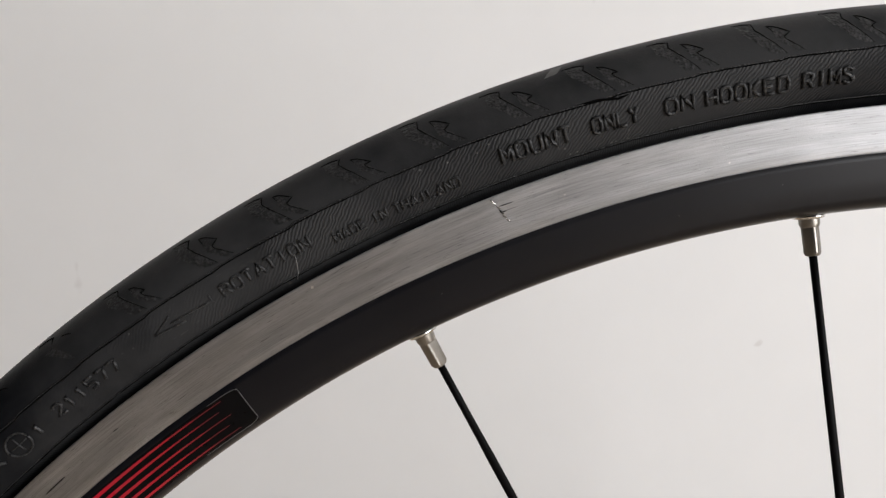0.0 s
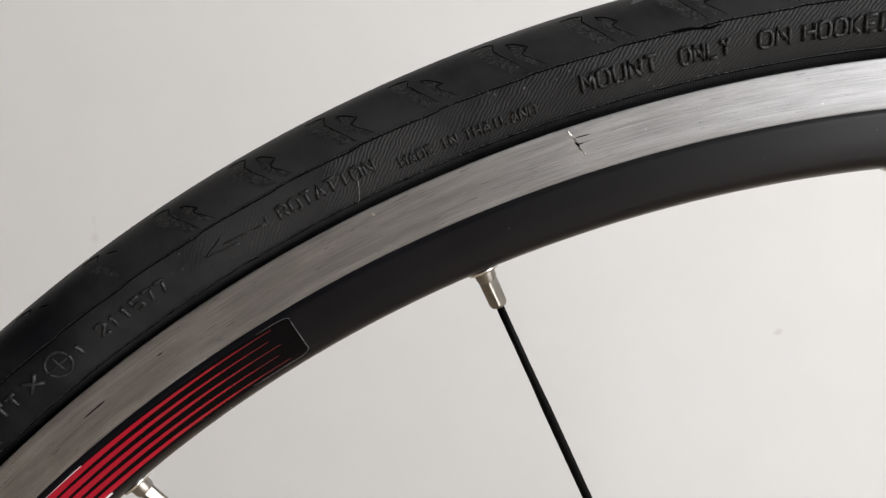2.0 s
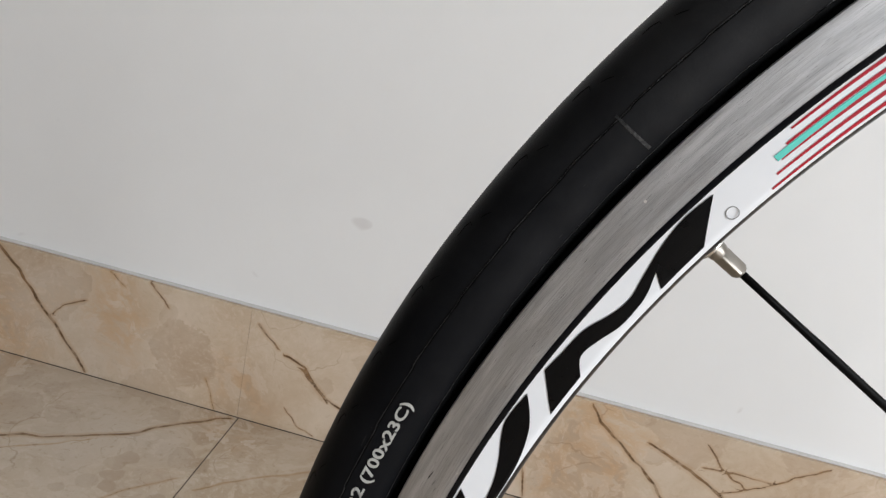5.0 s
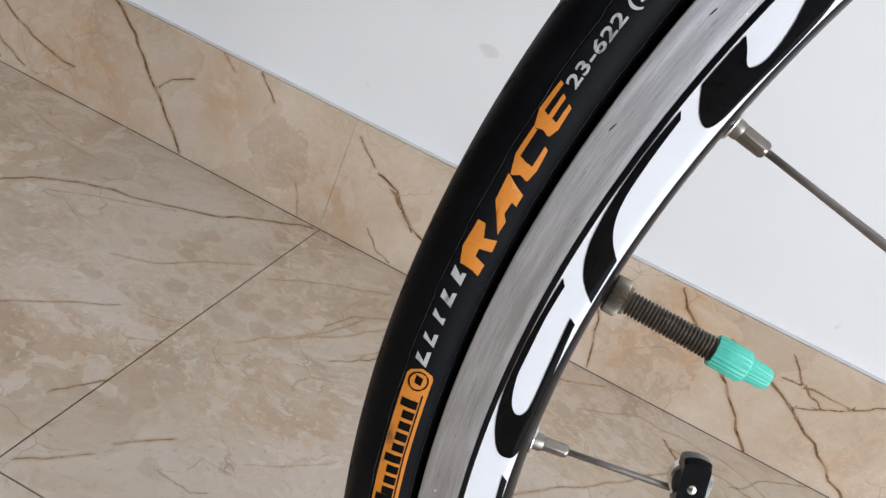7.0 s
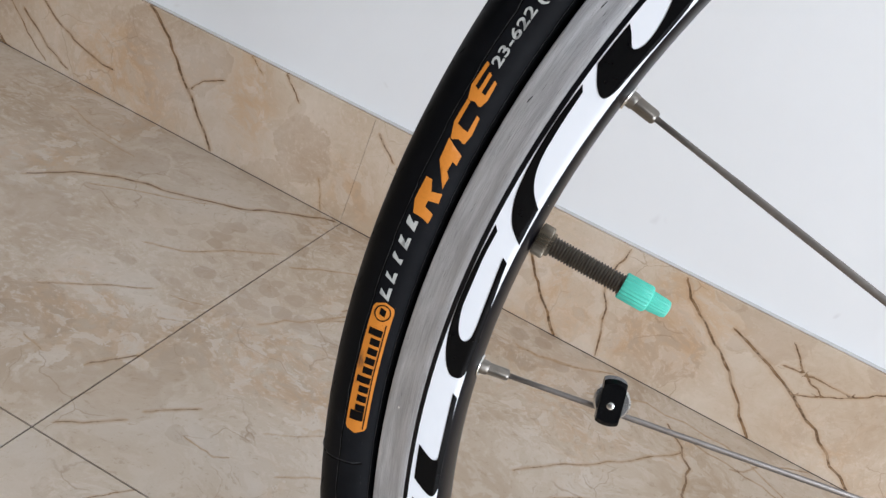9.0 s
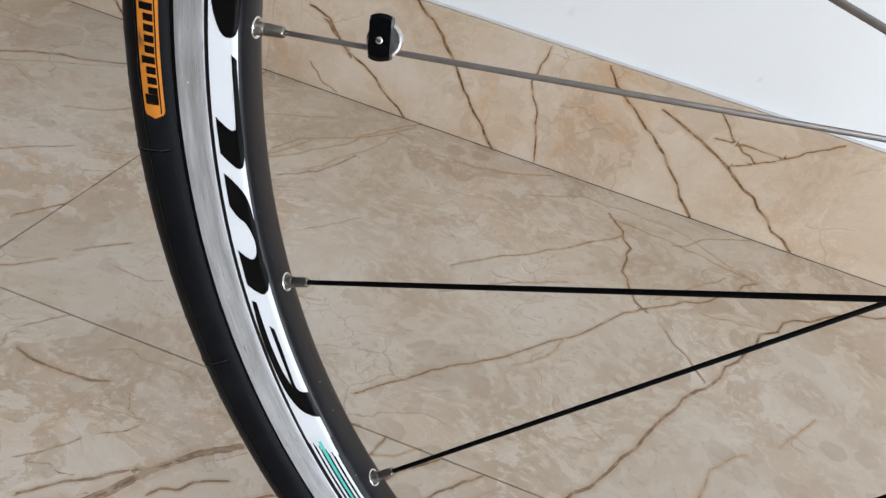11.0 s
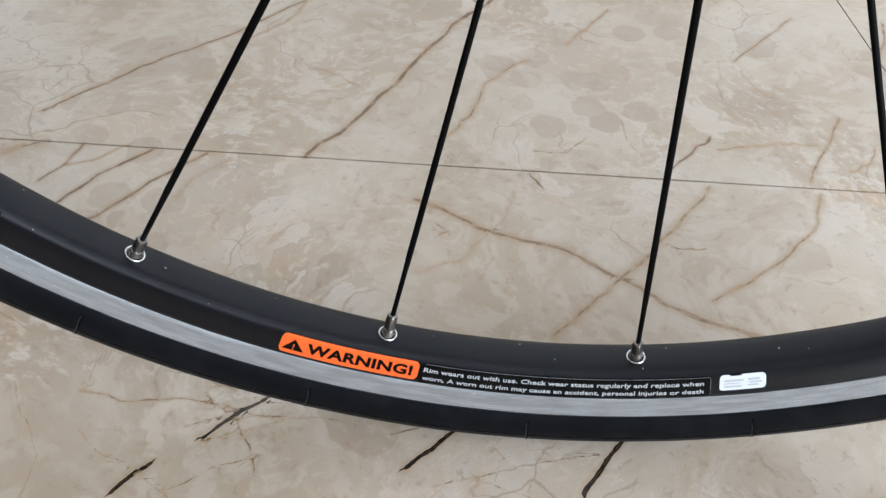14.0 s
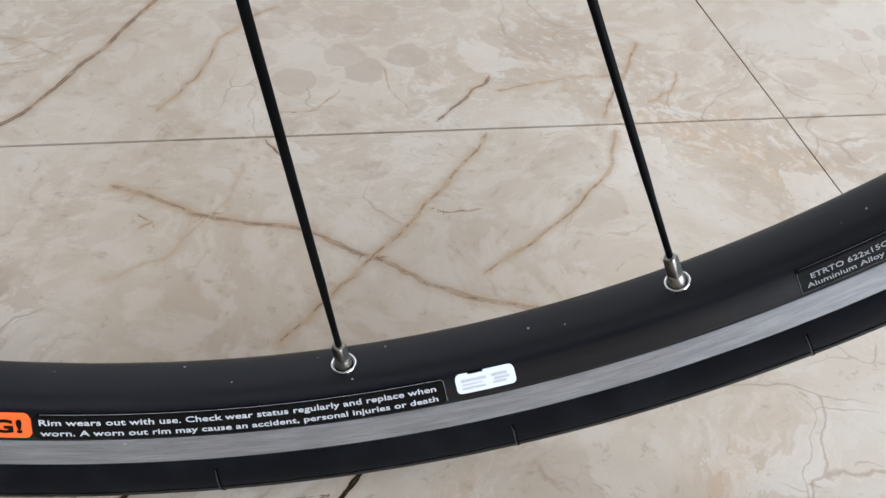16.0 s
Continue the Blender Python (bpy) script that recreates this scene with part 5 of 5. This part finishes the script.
tail = ring_patch(210.6, 226.0, R0 - 0.0008, R1 + 0.0001, 0.00013, 0.5, "stripe_tail", BLACK_FILM, "black sticker end with white stripes")
for k in range(5):
    c = 0.3041 - 0.00180 * k
    w = knots((0, 0.00052), (0.5, 0.00042), (0.9, 0.00026), (1, 0.00022))
    if k == 2:
        w = knots((0, 0.00066), (0.5, 0.00046), (1, 0.00022))
    ring_patch(210.2 + 0.2 * k, 225.5, (lambda u, c=c, w=w: c - w(u)), (lambda u, c=c, w=w: c + w(u)), 0.00024, 0.5, "teal_stripe" if k == 2 else "white_stripe", TEAL_FILM if k == 2 else WHITE_FILM, "", tail)
for k in range(1, 5):
    # the white band runs on between the first ends of the stripes
    c = 0.3041 - 0.00180 * k
    ring_patch(210.3, 210.5 + 0.42 * k, c - 0.00090, c + 0.00090, 0.00020, 0.5, "band_end", WHITE_FILM, "", tail)
part("sticker_edge", tube([around(226.0, 0.2955 + 0.0096 * k / 6, -rim_y(0.2955 + 0.0096 * k / 6) - 0.0002) for k in range(7)], 0.00012, 5), GREY_FILM, tail)

# warning label
lo, hi = rounded(0.2962, 0.3051, 0.035)
warning = ring_patch(244.9, 254.6, lo, hi, 0.00020, 0.15, "warning_label", ORANGE_FILM, "orange warning sticker with black letters")
tri = fitted("WARNING!", 0.0046, radians(7.45) * 0.3024, 0.00004, 0.05)
part("lettering", bend_on_rim(tri, 246.75, 0.3029, 0.00032), BLACK_FILM, warning, "black capital letters", smooth=False)
bm = bmesh.new()
for a, r in ((245.10, 0.3033), (246.60, 0.3033), (245.85, 0.2980)):
    bm.verts.new(around(a, r, -rim_y(r) - 0.00034))
bm.faces.new(bm.verts[:])
bmesh.ops.recalc_face_normals(bm, faces=bm.faces)
part("hazard_triangle", bm, BLACK_FILM, warning, "black warning triangle", smooth=False)
part("hazard_mark", bend_on_rim(fitted("!", 0.0026, 0.0006, 0.00003), 245.79, 0.3027, 0.00042), ORANGE_FILM, warning, smooth=False)

lo, hi = rounded(0.2963, 0.3058, 0.02)
notice = ring_patch(254.65, 275.0, lo, hi, 0.00012, 0.15, "notice_label", BLACK_FILM, "black notice sticker with small white letters")
part("lettering", bend_on_rim(fitted("Rim wears out with use. Check wear status regularly and replace when", 0.0021, radians(19.6) * 0.3003, 0.00003, 0.022), 254.95, 0.3003, 0.00026), LETTER_WHITE, notice, "small white letters", smooth=False)
part("lettering", bend_on_rim(fitted("worn. A worn out rim may cause an accident, personal injuries or death", 0.0021, radians(19.6) * 0.3043, 0.00003, 0.022), 254.95, 0.3043, 0.00026), LETTER_WHITE, notice, "small white letters", smooth=False)
edge = [around(255.0 + 19.9 * k / 40, 0.2967, -rim_y(0.2967) - 0.0002) for k in range(41)] + [around(275.0, 0.2975 + 0.0075 * k / 5, -rim_y(0.2975 + 0.0075 * k / 5) - 0.0002) for k in range(6)]
part("sticker_edge", tube(edge, 0.00007, 4), GREY_FILM, notice)

lo, hi = rounded(0.2962, 0.3036, 0.10)
serial = ring_patch(275.6, 278.7, lo, hi, 0.00020, 0.08, "serial_label", WHITE_FILM, "small white rounded label with grey print")
for r0, r1, a0, a1 in ((0.2982, 0.2992, 275.9, 277.2), (0.2999, 0.3004, 275.9, 277.0), (0.3012, 0.3021, 275.9, 277.1)):
    ring_patch(a0, a1, r0, r1, 0.0003, 0.2, "printed_bar", PALE_FILM, "", serial)
for r0, r1, a0, a1 in ((0.2980, 0.2990, 277.5, 278.3), (0.2996, 0.3004, 277.6, 278.4), (0.3010, 0.3018, 277.5, 278.2)):
    ring_patch(a0, a1, r0, r1, 0.0003, 0.2, "printed_bar", PALE_FILM, "", serial)
ring_patch(276.3, 277.1, 0.2959, 0.2966, 0.0003, 0.2, "scuff", BLACK_FILM, "", serial)

size_label = ring_patch(293.3, 300.8, 0.2962, 0.3052, 0.00012, 0.3, "size_label", BLACK_FILM, "black size sticker with white letters")
part("lettering", bend_on_rim(fitted("ETRTO 622x15C", 0.0018, radians(3.75) * 0.3003, 0.00003, 0.012), 293.95, 0.3006, 0.00026), GREY_FILM, size_label, "white letters", smooth=False)
part("lettering", bend_on_rim(fitted("Aluminium Alloy", 0.0018, radians(3.75) * 0.3036, 0.00003, 0.012), 293.65, 0.3036, 0.00026), GREY_FILM, size_label, "white letters", smooth=False)
outline = [(300.7 - 0.6 * k, 0.2965) for k in range(13)] + [(293.35, 0.2965 + 0.0014 * k) for k in range(1, 7)] + [(293.5 + 0.6 * k, 0.3050) for k in range(13)]
part("sticker_edge", tube([around(a, r, -rim_y(r) - 0.00018) for a, r in outline], 0.00007, 5), DIM_FILM, size_label, "thin grey outline")

# wear notch and scratches across the brake track
def track_y(r):
    return -0.0098 - 0.0005 * max(0.0, min(1.0, (r - 0.3115) / 0.0043)) - 0.00003


for r0, r1, a, m, thick in ((0.3161, 0.3146, 103.15, EYELET, 0.00020), (0.3143, 0.3134, 103.02, NUT_BRASS, 0.00012), (0.3133, 0.3122, 102.98, BLACK_FILM, 0.00024), (0.3121, 0.3112, 102.93, NUT_BRASS, 0.00016), (0.3112, 0.3101, 102.84, EYELET, 0.00018)):
    ragged = [random.gauss(0, 0.012) for _ in range(5)]
    part("wear_notch", tube([around(a - 0.03 * k + ragged[k], r0 + (r1 - r0) * k / 4, track_y(r0 + (r1 - r0) * k / 4)) for k in range(5)], [thick * q for q in (0.5, 1.0, 0.7, 1.1, 0.4)], 5), m, rim)
# single scratches along the brake track
for a0, r0, a1, r1, thick in ((124.7, 0.3122, 123.6, 0.3123, 0.00016), (102.95, 0.3141, 102.35, 0.3140, 0.00010), (103.0, 0.3128, 102.7, 0.3127, 0.00014), (120.83, 0.3130, 120.6, 0.3130, 0.00012), (159.3, 0.3125, 158.9, 0.3122, 0.00014), (164.7, 0.3138, 164.3, 0.3134, 0.00014), (201.8, 0.3136, 202.5, 0.3134, 0.00018)):
    part("scratch", tube([around(a0 + (a1 - a0) * k / 4, r0 + (r1 - r0) * k / 4, track_y(r0 + (r1 - r0) * k / 4)) for k in range(5)], [thick * s for s in (0.4, 1, 0.8, 1, 0.4)], 5, 0.4, (0, 1, 0)), BLACK_FILM, rim, "dark scratch along the brake track")

# ---- spokes, nipples, eyelets, hub ----
FLANGE_R, FLANGE_Y = 0.019, 0.033
# how far round the flange each spoke's head sits from straight, in millimetres
LEAN = {10: -2.8, 0: 7.0, 1: -6.8, 2: -5.5, 4: 1.8, 6: -3.8, 7: -5.4, 8: -3.6, 9: -3.5, 11: 0.8}
for k in range(20):
    a = 90 + 18 * k
    s = 1 if k % 2 or k == 2 else -1
    foot, head = around(a, 0.2935, 0), around(a, FLANGE_R, s * FLANGE_Y)
    tangent = Vector((-math.sin(radians(a)), 0, math.cos(radians(a))))
    head += tangent * LEAN.get(k, 0) * 0.001
    d = (head - foot).normalized()
    dist = (head - foot).length
    stops = (0.004, 0.022, 0.030, 0.036, dist * 0.6, dist - 0.02, dist - 0.012, dist)
    rad = (0.00090, 0.00090, 0.00095, 0.00107, 0.00107, 0.00107, 0.00095, 0.00095)
    if k in (4, 5):
        rad = [q * 0.95 for q in rad]
    flat = (1.0, 1.0, 0.8, 0.55, 0.55, 0.55, 0.9, 1.0)
    bm = tube([foot + d * t for t in stops], list(rad), 12, list(flat), d.cross(tangent))
    # spokes 4 and 5 get their shine as a grey colour
    spoke = part("spoke", bm, SPOKE_SHEEN if k in (4, 5) else SPOKE_BLACK, wheel, "steel spoke greyed for its shine" if k in (4, 5) else "black steel spoke")
    bm = lathe(foot - d * 0.002, d, [(0, 0.0023), (0.0038, 0.0023), (0.0046, 0.0020), (0.0047, 0.0021), (0.0104, 0.0020), (0.0110, 0.0016), (0.0112, 0.0011)], 24)
    flats(bm, foot - d * 0.002, d, 0.0047, 0.0105, 0.00165)
    sharp(part("nipple", bm, STEEL, spoke, "nickel-plated spoke nipple"), 25)
    radial = -around(a, 1, 0)
    ring = lathe(around(a, 0.29395, 0), radial, [(0.0, 0.0036), (0.0004, 0.0036), (0.0008, 0.0034), (0.0008, 0.0031), (0.0005, 0.0028), (0.0, 0.0024)], 28)
    part("eyelet", ring, EYELET, rim, "polished steel eyelet")

hub = part("hub", lathe((0, -0.0485, 0), (0, 1, 0), [(0, 0.005), (0.004, 0.009), (0.0085, 0.0095), (0.0090, 0.021), (0.0135, 0.022), (0.0150, 0.014), (0.024, 0.0115), (0.073, 0.0115), (0.0820, 0.014), (0.0835, 0.022), (0.0880, 0.021), (0.0885, 0.0095), (0.093, 0.009), (0.097, 0.005)], 48), ANODISED, wheel, "black alloy hub")
sharp(hub)
part("axle", lathe((0, -0.054, 0), (0, 1, 0), [(0, 0.0044), (0.001, 0.005), (0.107, 0.005), (0.108, 0.0044)], 24), EYELET, hub)

# ---- valve ----
VALVE_A = 171.1
inward = -around(VALVE_A, 1, 0)


def valve_point(r):
    return around(VALVE_A, r, 0)


thread = []
for k in range(30):
    along = k * 0.00092
    thread += [(along, 0.0030), (along + 0.00025, 0.0030), (along + 0.0005, 0.0025), (along + 0.0007, 0.0025)]
valve = part("valve", lathe(valve_point(0.2935), inward, thread, 20), BRONZE, wheel, "threaded weathered brass valve stem")
sharp(valve, 20)
sharp(part("valve_nut", lathe(valve_point(0.2934), inward, [(0, 0.0044), (0.0003, 0.0048), (0.0033, 0.0048), (0.0037, 0.0045), (0.0038, 0.0036), (0.0048, 0.0035), (0.0049, 0.0029)], 60, 0.15), NUT_BRASS, valve, "knurled brass lock nut"), 25)
sharp(part("valve_cap", lathe(valve_point(0.2664), inward, [(0, 0.0038), (0.0004, 0.0040), (0.0078, 0.0040), (0.0084, 0.0037), (0.0087, 0.0030), (0.0132, 0.0027), (0.0142, 0.0023), (0.0145, 0.0014)], 44, 0.06), TEAL, valve, "ribbed turquoise plastic valve cap"), 30)

# ---- spoke magnet ----
mag_foot, mag_head = around(180, 0.2935, 0), around(180, FLANGE_R, FLANGE_Y)
mag_dir = (mag_head - mag_foot).normalized()
mag_at = mag_foot + mag_dir * 0.0400 + Vector((0, 0, 0.0038))
mag_out = Vector((0.10, -1, 0.28)).normalized()
magnet = part("spoke_magnet", bmesh.new(), BLACK_PLASTIC, wheel, "black plastic spoke magnet with knurled metal disc")
bm = lathe((0, 0, -0.0016), (0, 0, 1), [(0, 0.0064), (0.0006, 0.0072), (0.0052, 0.0072), (0.0062, 0.0060)], 48)
for v in bm.verts:
    v.co.x = max(-0.0034, min(0.0034, v.co.x))
turn = mag_out.to_track_quat("Z", "Y").to_matrix().to_4x4()
bm.transform(Matrix.Translation(mag_at) @ turn @ pose(0, 0, 0, 0, 0, 5))
bm.to_mesh(magnet.data)
bm.free()
magnet.data.shade_smooth()
sharp(magnet)
sharp(part("magnet_disc", lathe(mag_at - mag_out * 0.0040 + Vector((0.0006, 0, -0.0006)), mag_out, [(0, 0.0052), (0.0005, 0.0056), (0.0040, 0.0056), (0.0045, 0.0050)], 64, 0.015), EYELET, magnet, "knurled steel disc"), 25)
part("magnet_pin", lathe(mag_at + mag_out * 0.0044 - Vector((0, 0, 0.0009)), mag_out, [(0, 0.0013), (0.0005, 0.0012), (0.0007, 0.0008)], 18), EYELET, magnet, "bright steel pin")
